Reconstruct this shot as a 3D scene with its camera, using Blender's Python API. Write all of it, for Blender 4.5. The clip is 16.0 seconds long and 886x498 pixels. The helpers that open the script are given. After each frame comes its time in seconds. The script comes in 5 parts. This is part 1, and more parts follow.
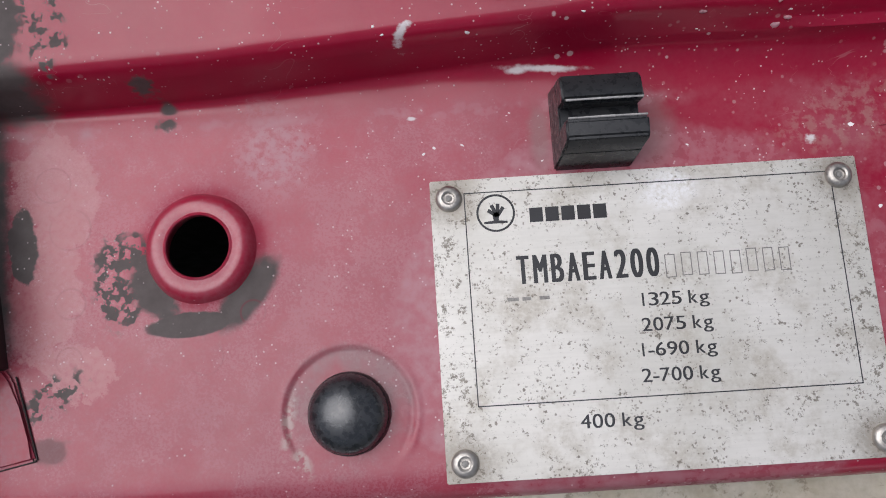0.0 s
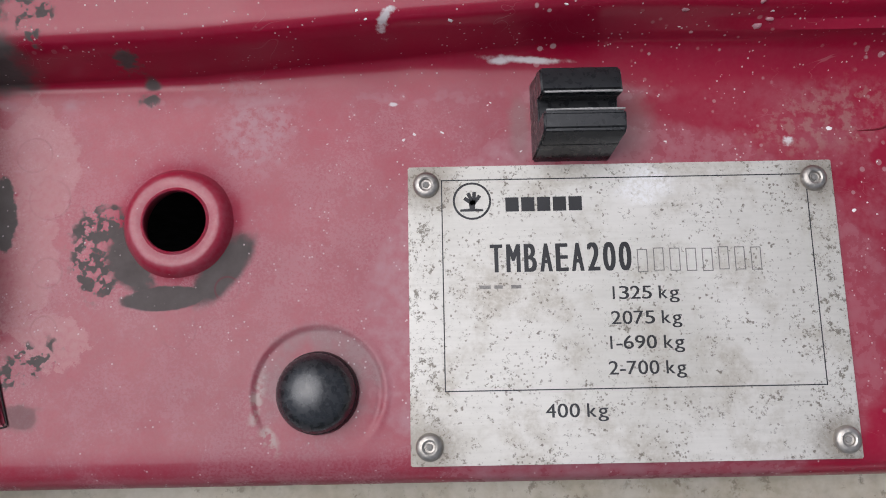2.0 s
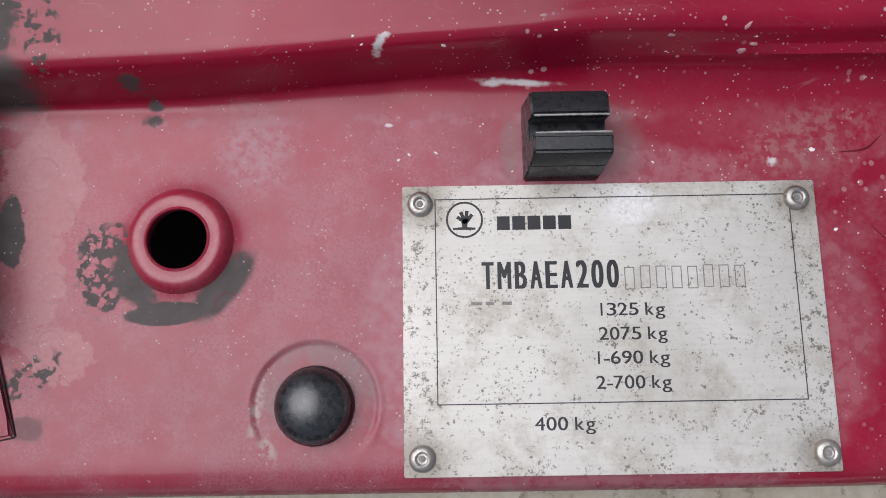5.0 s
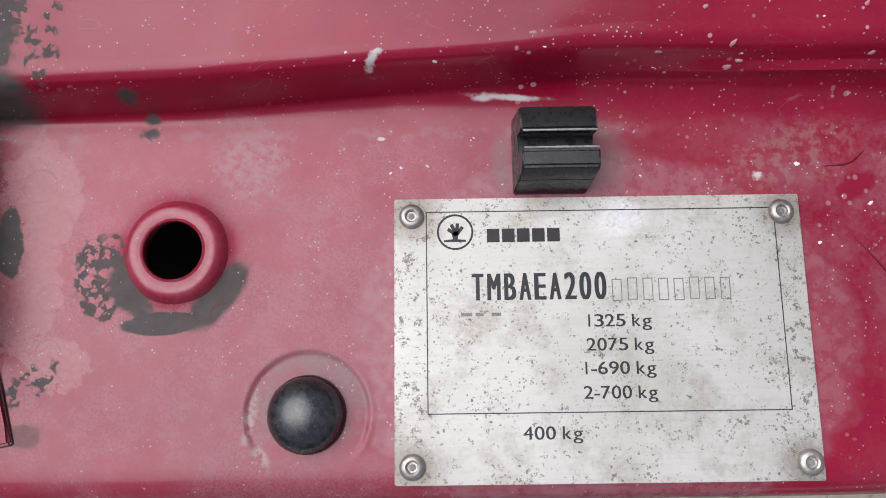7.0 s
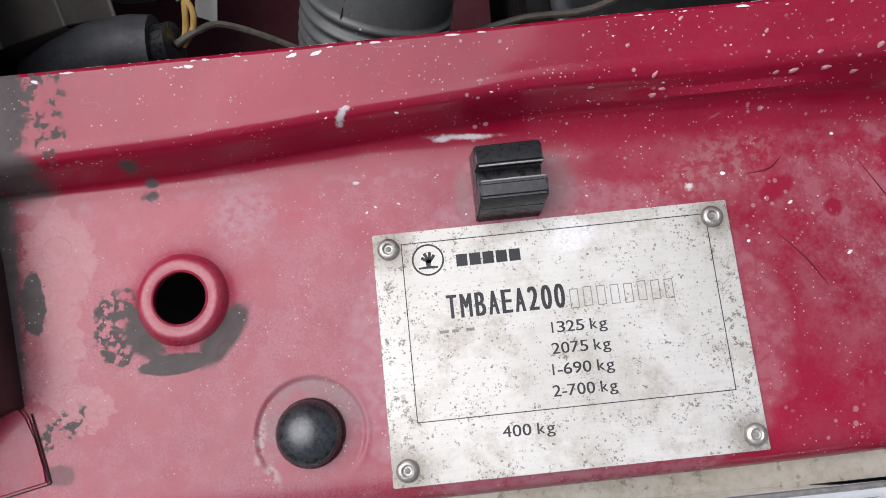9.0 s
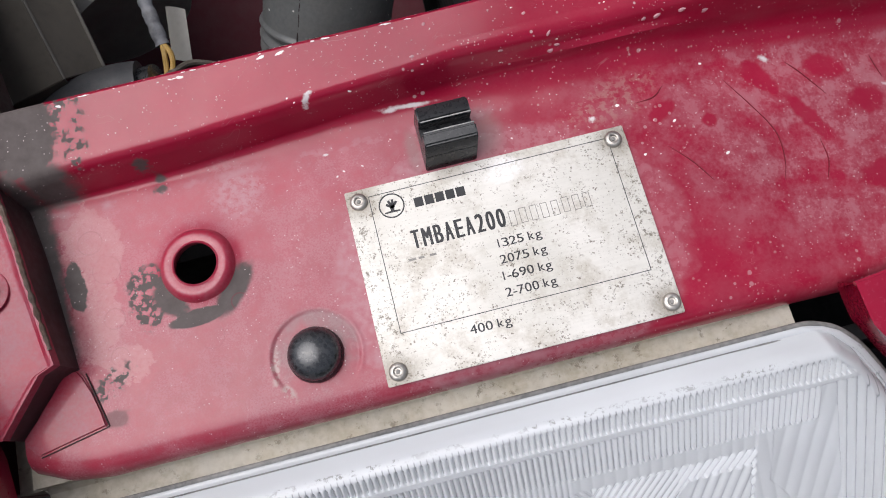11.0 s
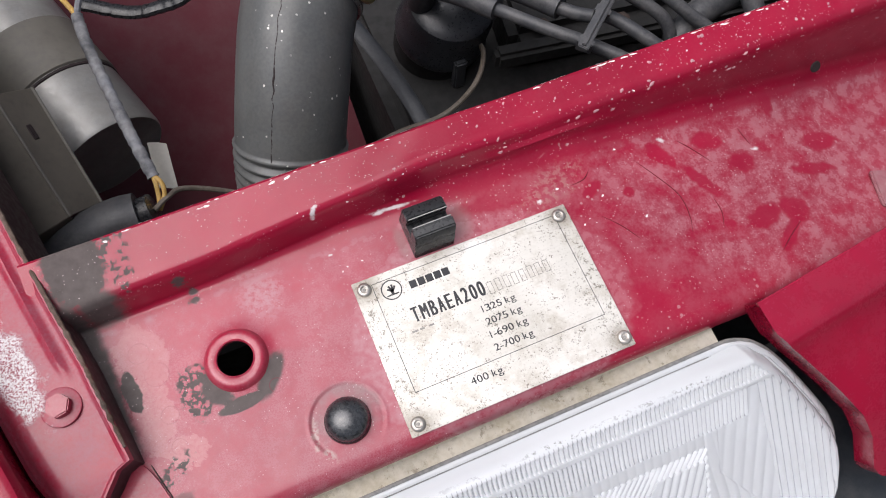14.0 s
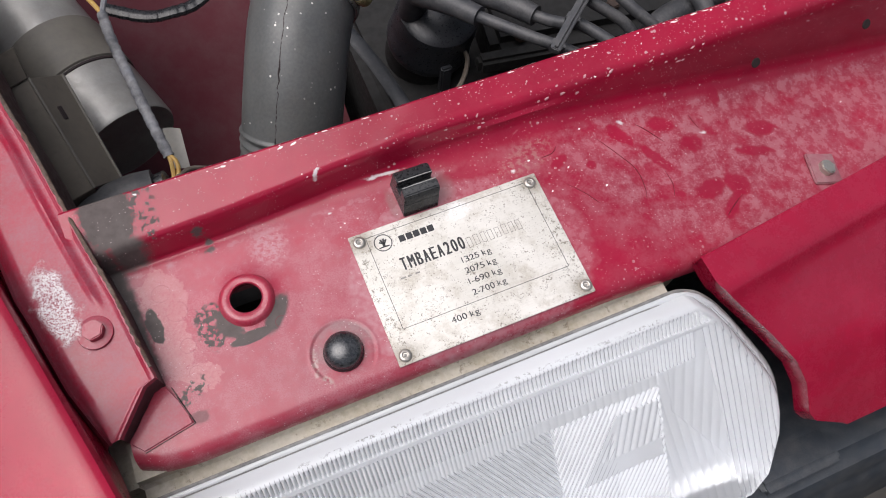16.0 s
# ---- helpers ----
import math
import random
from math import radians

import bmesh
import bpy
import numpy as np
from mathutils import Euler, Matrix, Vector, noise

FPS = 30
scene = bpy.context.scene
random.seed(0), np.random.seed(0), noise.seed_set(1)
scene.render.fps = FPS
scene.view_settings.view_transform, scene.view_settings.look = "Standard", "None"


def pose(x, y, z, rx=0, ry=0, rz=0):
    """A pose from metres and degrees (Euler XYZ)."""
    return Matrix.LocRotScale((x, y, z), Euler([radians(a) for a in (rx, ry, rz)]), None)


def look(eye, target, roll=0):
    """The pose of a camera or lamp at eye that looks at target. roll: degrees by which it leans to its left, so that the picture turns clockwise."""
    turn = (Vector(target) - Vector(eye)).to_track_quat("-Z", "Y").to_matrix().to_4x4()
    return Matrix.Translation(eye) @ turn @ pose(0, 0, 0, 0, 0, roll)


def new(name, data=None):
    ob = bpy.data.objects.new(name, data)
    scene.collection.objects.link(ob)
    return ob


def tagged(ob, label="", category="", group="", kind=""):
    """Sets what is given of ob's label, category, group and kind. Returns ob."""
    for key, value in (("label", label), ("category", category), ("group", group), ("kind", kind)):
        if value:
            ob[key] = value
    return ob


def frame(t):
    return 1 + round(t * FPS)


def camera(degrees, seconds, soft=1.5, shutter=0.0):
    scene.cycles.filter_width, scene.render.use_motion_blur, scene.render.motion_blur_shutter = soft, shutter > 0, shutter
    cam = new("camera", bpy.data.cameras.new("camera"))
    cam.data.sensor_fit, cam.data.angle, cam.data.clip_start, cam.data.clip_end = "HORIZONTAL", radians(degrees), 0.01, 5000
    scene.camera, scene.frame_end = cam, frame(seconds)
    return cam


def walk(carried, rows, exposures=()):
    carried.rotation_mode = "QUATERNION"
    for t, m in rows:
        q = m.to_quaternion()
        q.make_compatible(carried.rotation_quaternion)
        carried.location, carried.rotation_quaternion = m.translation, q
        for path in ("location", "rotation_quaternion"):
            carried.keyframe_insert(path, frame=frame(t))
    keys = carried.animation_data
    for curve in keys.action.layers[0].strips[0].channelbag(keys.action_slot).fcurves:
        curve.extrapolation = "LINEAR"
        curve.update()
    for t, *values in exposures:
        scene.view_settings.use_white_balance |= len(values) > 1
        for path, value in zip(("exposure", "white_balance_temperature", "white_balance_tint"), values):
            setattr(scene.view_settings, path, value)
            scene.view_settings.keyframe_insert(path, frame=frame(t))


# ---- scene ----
cam = camera(60.0, 16.0, soft=1.0)
PATH = [
    (0, (0.002, 0.02, 0.925), (0.005, 0.385, -1.041), -3.1),
    (0.5, (0.006, 0.02, 0.923), (0.007, 0.371, -1.046), -2.0),
    (1, (0.005, 0.018, 0.922), (0.002, 0.352, -1.05), -1.9),
    (1.5, (0.005, 0.016, 0.926), (0.005, 0.372, -1.042), -1.2),
    (2, (0.008, 0.017, 0.926), (0.008, 0.374, -1.042), -1.1),
    (2.5, (0.008, 0.018, 0.926), (0.009, 0.375, -1.042), -1.0),
    (3, (0.009, 0.019, 0.927), (0.004, 0.373, -1.041), -1.8),
    (3.5, (0.009, 0.019, 0.928), (0.003, 0.375, -1.04), -2.1),
    (4, (0.01, 0.02, 0.929), (0.002, 0.374, -1.039), -2.3),
    (6.5, (0.011, 0.02, 0.936), (0.002, 0.388, -1.03), -2.3),
    (7, (0.013, 0.021, 0.936), (0.002, 0.391, -1.029), -2.5),
    (7.5, (0.016, 0.023, 0.94), (0.001, 0.386, -1.026), -3.6),
    (8, (0.018, 0.022, 0.946), (0.009, 0.386, -1.021), -4.1),
    (8.2, (0.018, 0.021, 0.948), (0.019, 0.398, -1.016), -3.4),
    (10.3, (0.017, 0.014, 0.978), (0.054, 0.450, -0.974), -5.4),
    (10.5, (0.02, 0.0, 0.979), (0.036, 0.481, -0.963), -9.6),
    (11, (0.019, -0.027, 1.001), (0.091, 0.495, -0.929), -6.5),
    (11.5, (0.002, -0.042, 1.025), (0.124, 0.542, -0.884), -4.4),
    (12, (-0.004, -0.038, 1.031), (0.148, 0.567, -0.87), -2.7),
    (12.5, (-0.002, -0.026, 1.044), (0.162, 0.611, -0.844), -2.6),
    (13, (-0.015, -0.009, 1.053), (0.213, 0.658, -0.819), -0.7),
    (13.5, (-0.022, -0.021, 1.053), (0.292, 0.627, -0.813), 4.1),
    (14, (-0.016, -0.036, 1.058), (0.337, 0.6, -0.805), 6.5),
    (14.5, (-0.022, -0.052, 1.063), (0.347, 0.588, -0.796), 7.4),
    (15, (-0.025, -0.066, 1.071), (0.352, 0.593, -0.779), 7.3),
    (15.5, (-0.019, -0.071, 1.081), (0.369, 0.619, -0.755), 7.6),
    (16, (-0.036, -0.083, 1.088), (0.379, 0.619, -0.738), 8.4),
]
walk(cam, [(t, look(eye, target, roll)) for t, eye, target, roll in PATH],
     [(0, -0.18, 6200, 11), (2.5, -0.26, 6200, 11), (8, 0.02, 6200, 11), (10.5, 0.20, 6300, 11), (12, 0.24, 6450, 11), (13.0, 0.46, 6450, 12), (13.5, 0.46, 6450, 12), (16, 0.38, 6500, 12)])

# ---- world, sun, exposure ----
world = bpy.data.worlds.new("world")
scene.world = world
world.use_nodes = True
wn = world.node_tree
sky = wn.nodes.new("ShaderNodeTexSky")
sky.sky_type, sky.sun_disc = "NISHITA", False
SUN_EL, SUN_AZ = 68.0, 290.0
sky.sun_elevation, sky.sun_rotation = radians(SUN_EL), radians(SUN_AZ)
sky.air_density, sky.dust_density, sky.ozone_density = 1.0, 4.0, 0.6
wn.nodes["Background"].inputs["Strength"].default_value = 0.085
haze = wn.nodes.new("ShaderNodeHueSaturation")
haze.inputs["Saturation"].default_value = 0.55
wn.links.new(sky.outputs[0], haze.inputs["Color"])
wn.links.new(haze.outputs[0], wn.nodes["Background"].inputs["Color"])
sun = new("sun", bpy.data.lights.new("sun", "SUN"))
sun.data.energy, sun.data.angle, sun.data.color = 2.2, radians(62), (1.0, 0.975, 0.985)
az, el = radians(SUN_AZ), radians(SUN_EL)
sun_dir = Vector((math.sin(az) * math.cos(el), math.cos(az) * math.cos(el), math.sin(el)))
sun.matrix_world = look(sun_dir * 20, (0, 0, 0))

# ---- building helpers ----
Z0 = 0.75          # height of the lamp deck above the ground


def thing(name, at, label, category, group="", kind=""):
    ob = new(name)
    ob.empty_display_size = 0.01
    ob.location = at
    return tagged(ob, label, category, group, kind)


def mesh_of(bm, name, material, smooth=None):
    bmesh.ops.recalc_face_normals(bm, faces=bm.faces)
    me = bpy.data.meshes.new(name)
    bm.to_mesh(me)
    bm.free()
    me.materials.append(material)
    if smooth is not None:
        me.shade_smooth()
        me.set_sharp_from_angle(angle=radians(smooth))
    return me


def world_of(ob):
    m = Matrix.Identity(4)
    while ob is not None:
        m = ob.matrix_basis @ m if ob.parent is None else ob.matrix_parent_inverse @ ob.matrix_basis @ m
        ob = ob.parent
    return m


def part(name, bm, material, parent, label="", smooth=35):
    ob = new(name, mesh_of(bm, name, material, smooth))
    m = world_of(parent)
    ob.parent = parent
    ob.matrix_parent_inverse = m.inverted()
    return tagged(ob, label)


def single(name, bm, material, label, category, group="", kind="", smooth=35):
    return tagged(new(name, mesh_of(bm, name, material, smooth)), label, category, group, kind)


def bm_grid(nu, nv, fn, close_u=False):
    """A sheet of points fn(s, t), s and t from 0 to 1."""
    bm = bmesh.new()
    rows = []
    for j in range(nv + 1):
        rows.append([bm.verts.new(fn(i / nu, j / nv)) for i in range(nu if close_u else nu + 1)])
    for j in range(nv):
        n = len(rows[j])
        for i in range(n if close_u else n - 1):
            k = (i + 1) % n
            bm.faces.new((rows[j][i], rows[j][k], rows[j + 1][k], rows[j + 1][i]))
    return bm


def bm_lathe(profile, at, axis=(0, 0, 1), seg=48, cap=(False, False)):
    """profile: radius, height pairs along the axis."""
    q = Vector((0, 0, 1)).rotation_difference(Vector(axis).normalized()).to_matrix()
    at = Vector(at)
    bm = bmesh.new()
    rings = [[bm.verts.new(at + q @ Vector((r * math.cos(a), r * math.sin(a), h)))
              for a in (2 * math.pi * i / seg for i in range(seg))] for r, h in profile]
    for a, b in zip(rings, rings[1:]):
        for i in range(seg):
            bm.faces.new((a[i], a[(i + 1) % seg], b[(i + 1) % seg], b[i]))
    if cap[0]:
        bm.faces.new(rings[0])
    if cap[1]:
        bm.faces.new(rings[-1])
    return bm


def smooth_line(points, n):
    """Catmull-Rom through points."""
    p = [Vector(v) for v in points]
    p = [2 * p[0] - p[1]] + p + [2 * p[-1] - p[-2]]
    out = []
    for k in range(n + 1):
        f = k / n * (len(p) - 3)
        i = min(int(f), len(p) - 4)
        t = f - i
        a, b, c, d = p[i:i + 4]
        out.append(0.5 * (2 * b + (c - a) * t + (2 * a - 5 * b + 4 * c - d) * t * t + (3 * b - a - 3 * c + d) * t ** 3))
    return out


def bm_tube(points, radius, n=24, seg=12, cap=True, flat=1.0):
    """A swept tube; radius is a number or a function of 0..1; flat squeezes it."""
    line = smooth_line(points, n)
    bm = bmesh.new()
    rings = []
    side = None
    for k, c in enumerate(line):
        d = (line[min(k + 1, n)] - line[max(k - 1, 0)]).normalized()
        if side is None:
            side = d.cross(Vector((0, 0, 1)))
            if side.length < 1e-3:
                side = Vector((1, 0, 0))
        side = (side - d * side.dot(d)).normalized()
        up = side.cross(d)
        r = radius(k / n) if callable(radius) else radius
        rings.append([bm.verts.new(c + r * (side * math.cos(a) + flat * up * math.sin(a)))
                      for a in (2 * math.pi * i / seg for i in range(seg))])
    for a, b in zip(rings, rings[1:]):
        for i in range(seg):
            bm.faces.new((a[i], a[(i + 1) % seg], b[(i + 1) % seg], b[i]))
    if cap:
        bm.faces.new(rings[0])
        bm.faces.new(rings[-1])
    return bm


def bm_prism(outline, origin, ex, ey, ez, depth, bevel=0.0, seg=2):
    """A slab: outline in the plane of ex, ey, thickened by depth along ez."""
    o, ex, ey, ez = Vector(origin), Vector(ex), Vector(ey), Vector(ez)
    bm = bmesh.new()
    low = [bm.verts.new(o + ex * x + ey * y) for x, y in outline]
    top = [bm.verts.new(o + ex * x + ey * y + ez * depth) for x, y in outline]
    n = len(outline)
    bm.faces.new(low)
    bm.faces.new(top)
    for i in range(n):
        bm.faces.new((low[i], low[(i + 1) % n], top[(i + 1) % n], top[i]))
    if bevel:
        bmesh.ops.bevel(bm, geom=bm.edges[:], offset=bevel, segments=seg, affect="EDGES", clamp_overlap=True)
    return bm


def bm_box(a, b, bevel=0.0, turn=None, seg=2):
    a, b = Vector(a), Vector(b)
    d = b - a
    bm = bm_prism([(0, 0), (d.x, 0), (d.x, d.y), (0, d.y)], a, (1, 0, 0), (0, 1, 0), (0, 0, 1), d.z, bevel, seg)
    if turn:
        c = (a + b) / 2
        bmesh.ops.rotate(bm, verts=bm.verts, cent=c, matrix=Euler([radians(v) for v in turn]).to_matrix())
    return bm


def join(bm, other):
    me = bpy.data.meshes.new("tmp")
    other.to_mesh(me)
    other.free()
    bm.from_mesh(me)
    bpy.data.meshes.remove(me)
    return bm


def step(a, b, x):
    t = min(max((x - a) / (b - a), 0.0), 1.0)
    return t * t * (3 - 2 * t)


def table(x, pairs):
    """Linear look-up in (x, value) pairs."""
    for (x0, v0), (x1, v1) in zip(pairs, pairs[1:]):
        if x <= x1:
            return v0 + (v1 - v0) * max(0.0, (x - x0) / (x1 - x0))
    return pairs[-1][1]


def bm_text(words, x0, x1, y0, y1, z, bold=0.0, thick=0.00008):
    """Lettering that fills x0..x1 and y0..y1 on a level surface at z. y0, y1: base and top of the digits."""
    cu = bpy.data.curves.new("words", "FONT")
    cu.body, cu.size, cu.offset, cu.extrude = words, 1.0, bold, 0.0
    ob = bpy.data.objects.new("words", cu)
    scene.collection.objects.link(ob)
    me = bpy.data.meshes.new_from_object(ob.evaluated_get(bpy.context.evaluated_depsgraph_get()))
    bpy.data.objects.remove(ob)
    bm = bmesh.new()
    bm.from_mesh(me)
    bpy.data.meshes.remove(me)
    xs = [v.co.x for v in bm.verts]
    tall = 0.69
    a, b = min(xs), max(xs)
    for v in bm.verts:
        v.co = Vector((x0 + (v.co.x - a) / (b - a) * (x1 - x0), y0 + v.co.y / tall * (y1 - y0), z))
    for f in bm.faces:
        f.normal_update()
        if f.normal.z < 0:
            f.normal_flip()
    for v in bm.verts:
        v.co.z = z + thick
    return bm


def bm_word(words, x0, x1, y0, y1, z, bold=0.0, fill=0.84):
    """Letters of even width, one beside the other, between x0 and x1."""
    wide = {" ": 0.50, "-": 0.60, "1": 0.80, "k": 0.90, "M": 1.15}
    cells = [wide.get(c, 1.0) for c in words]
    unit, x, bm = (x1 - x0) / sum(cells), x0, bmesh.new()
    for c, w in zip(words, cells):
        if c != " ":
            glyph = unit * w * (0.17 if c == "1" else fill)
            a = x + (unit * w - glyph) * 0.5
            join(bm, bm_text(c, a, a + glyph, y0, y1, z, bold))
        x += unit * w
    return bm


# ---- materials ----
class Mat:
    """A node material, built by short calls. All textures lie in metres of the place."""

    def __init__(self, name):
        self.m = bpy.data.materials.new(name)
        self.m.use_nodes = True
        self.nt = self.m.node_tree
        self.b = self.nt.nodes["Principled BSDF"]
        co = self.nt.nodes.new("ShaderNodeTexCoord")
        self.co = co.outputs["Object"]
        sep = self.nt.nodes.new("ShaderNodeSeparateXYZ")
        self.link(self.co, sep.inputs[0])
        self.x, self.y, self.z = sep.outputs

    def link(self, a, sock):
        if isinstance(a, (int, float)):
            sock.default_value = a
        elif isinstance(a, tuple):
            sock.default_value = a if len(a) == 4 or len(sock.default_value) == 3 else (*a, 1)
        else:
            self.nt.links.new(a, sock)

    def op(self, kind, a, b=0.0, c=0.0, clamp=False):
        n = self.nt.nodes.new("ShaderNodeMath")
        n.operation, n.use_clamp = kind, clamp
        for s, v in zip(n.inputs, (a, b, c)):
            self.link(v, s)
        return n.outputs[0]

    def noise(self, scale, detail=4, rough=0.55, warp=0.0, stretch=None, seed=0.0):
        n = self.nt.nodes.new("ShaderNodeTexNoise")
        v = self.co
        if stretch or seed:
            mp = self.nt.nodes.new("ShaderNodeMapping")
            self.link(v, mp.inputs[0])
            mp.inputs["Scale"].default_value = stretch or (1, 1, 1)
            mp.inputs["Location"].default_value = (seed, seed * 0.7, seed * 0.3)
            v = mp.outputs[0]
        self.link(v, n.inputs["Vector"])
        n.inputs["Scale"].default_value, n.inputs["Detail"].default_value = scale, detail
        n.inputs["Roughness"].default_value, n.inputs["Distortion"].default_value = rough, warp
        return n.outputs["Fac"]

    def cells(self, scale, seed=0.0):
        n = self.nt.nodes.new("ShaderNodeTexVoronoi")
        mp = self.nt.nodes.new("ShaderNodeMapping")
        self.link(self.co, mp.inputs[0])
        mp.inputs["Location"].default_value = (seed, seed * 0.7, seed * 0.3)
        self.link(mp.outputs[0], n.inputs["Vector"])
        n.inputs["Scale"].default_value = scale
        return n.outputs["Distance"], n.outputs["Color"]

    def ramp(self, v, a, b, lo=0.0, hi=1.0):
        n = self.nt.nodes.new("ShaderNodeMapRange")
        n.interpolation_type = "SMOOTHSTEP"
        for s, x in zip(n.inputs[:5], (v, a, b, lo, hi)):
            self.link(x, s)
        return n.outputs[0]

    def mix(self, f, a, b):
        n = self.nt.nodes.new("ShaderNodeMix")
        n.data_type = "RGBA"
        self.link(f, n.inputs[0])
        self.link(a, n.inputs[6])
        self.link(b, n.inputs[7])
        return n.outputs[2]

    def blob(self, cx, cy, rx, ry, edge, noise, amount=0.8, turn=0.0):
        """1 inside a ragged oval of the plan, 0 outside."""
        c, s = math.cos(radians(turn)), math.sin(radians(turn))
        dx, dy = self.op("SUBTRACT", self.x, cx), self.op("SUBTRACT", self.y, cy)
        u = self.op("DIVIDE", self.op("ADD", self.op("MULTIPLY", dx, c), self.op("MULTIPLY", dy, s)), rx)
        v = self.op("DIVIDE", self.op("SUBTRACT", self.op("MULTIPLY", dy, c), self.op("MULTIPLY", dx, s)), ry)
        d = self.op("SQRT", self.op("ADD", self.op("MULTIPLY", u, u), self.op("MULTIPLY", v, v)))
        d = self.op("ADD", d, self.op("MULTIPLY", self.op("SUBTRACT", noise, 0.5), amount * 2))
        return self.ramp(d, 1.0 - edge, 1.0 + edge, 1.0, 0.0)

    def most(self, *v):
        out = v[0]
        for w in v[1:]:
            out = self.op("MAXIMUM", out, w)
        return out

    def bump(self, h, strength, dist):
        n = self.nt.nodes.new("ShaderNodeBump")
        n.inputs["Strength"].default_value, n.inputs["Distance"].default_value = strength, dist
        self.link(h, n.inputs["Height"])
        if self.b.inputs["Normal"].links:
            self.link(self.b.inputs["Normal"].links[0].from_socket, n.inputs["Normal"])
        self.link(n.outputs[0], self.b.inputs["Normal"])

    def set(self, **kw):
        names = dict(color="Base Color", rough="Roughness", metal="Metallic", coat="Coat Weight", coat_rough="Coat Roughness",
                     glass="Transmission Weight", ior="IOR", spec="Specular IOR Level", sheen="Sheen Weight")
        for k, v in kw.items():
            self.link(v, self.b.inputs[names[k]])
        return self


def simple(name, color, rough, metal=0.0, grain=300.0, vary=0.25, relief=0.2, dust=0.0, dust_color=(0.3, 0.28, 0.25)):
    """A worn plain surface: colour at two scales, dust and fine relief."""
    m = Mat(name)
    big, small = m.noise(28, 3), m.noise(grain, 4)
    f = m.ramp(m.op("ADD", m.op("MULTIPLY", big, 0.6), m.op("MULTIPLY", small, 0.4)), 0.3, 0.7)
    dark = tuple(c * (1 - vary) for c in color)
    light = tuple(min(1, c * (1 + vary)) for c in color)
    col = m.mix(f, dark, light)
    if dust:
        d = m.op("MULTIPLY", m.ramp(m.op("ADD", m.op("MULTIPLY", m.noise(70, 5, 0.7, seed=3), 0.7), m.op("MULTIPLY", small, 0.3)), 0.38, 0.68), dust)
        col = m.mix(d, col, dust_color)
    m.set(color=col, rough=m.ramp(small, 0.3, 0.7, max(0.05, rough - 0.1), min(1, rough + 0.12)), metal=metal)
    m.bump(small, relief, 0.0004)
    return m


RED = (0.325, 0.003, 0.031)
DUST_SHEEN = (0.52, 0.38, 0.41)


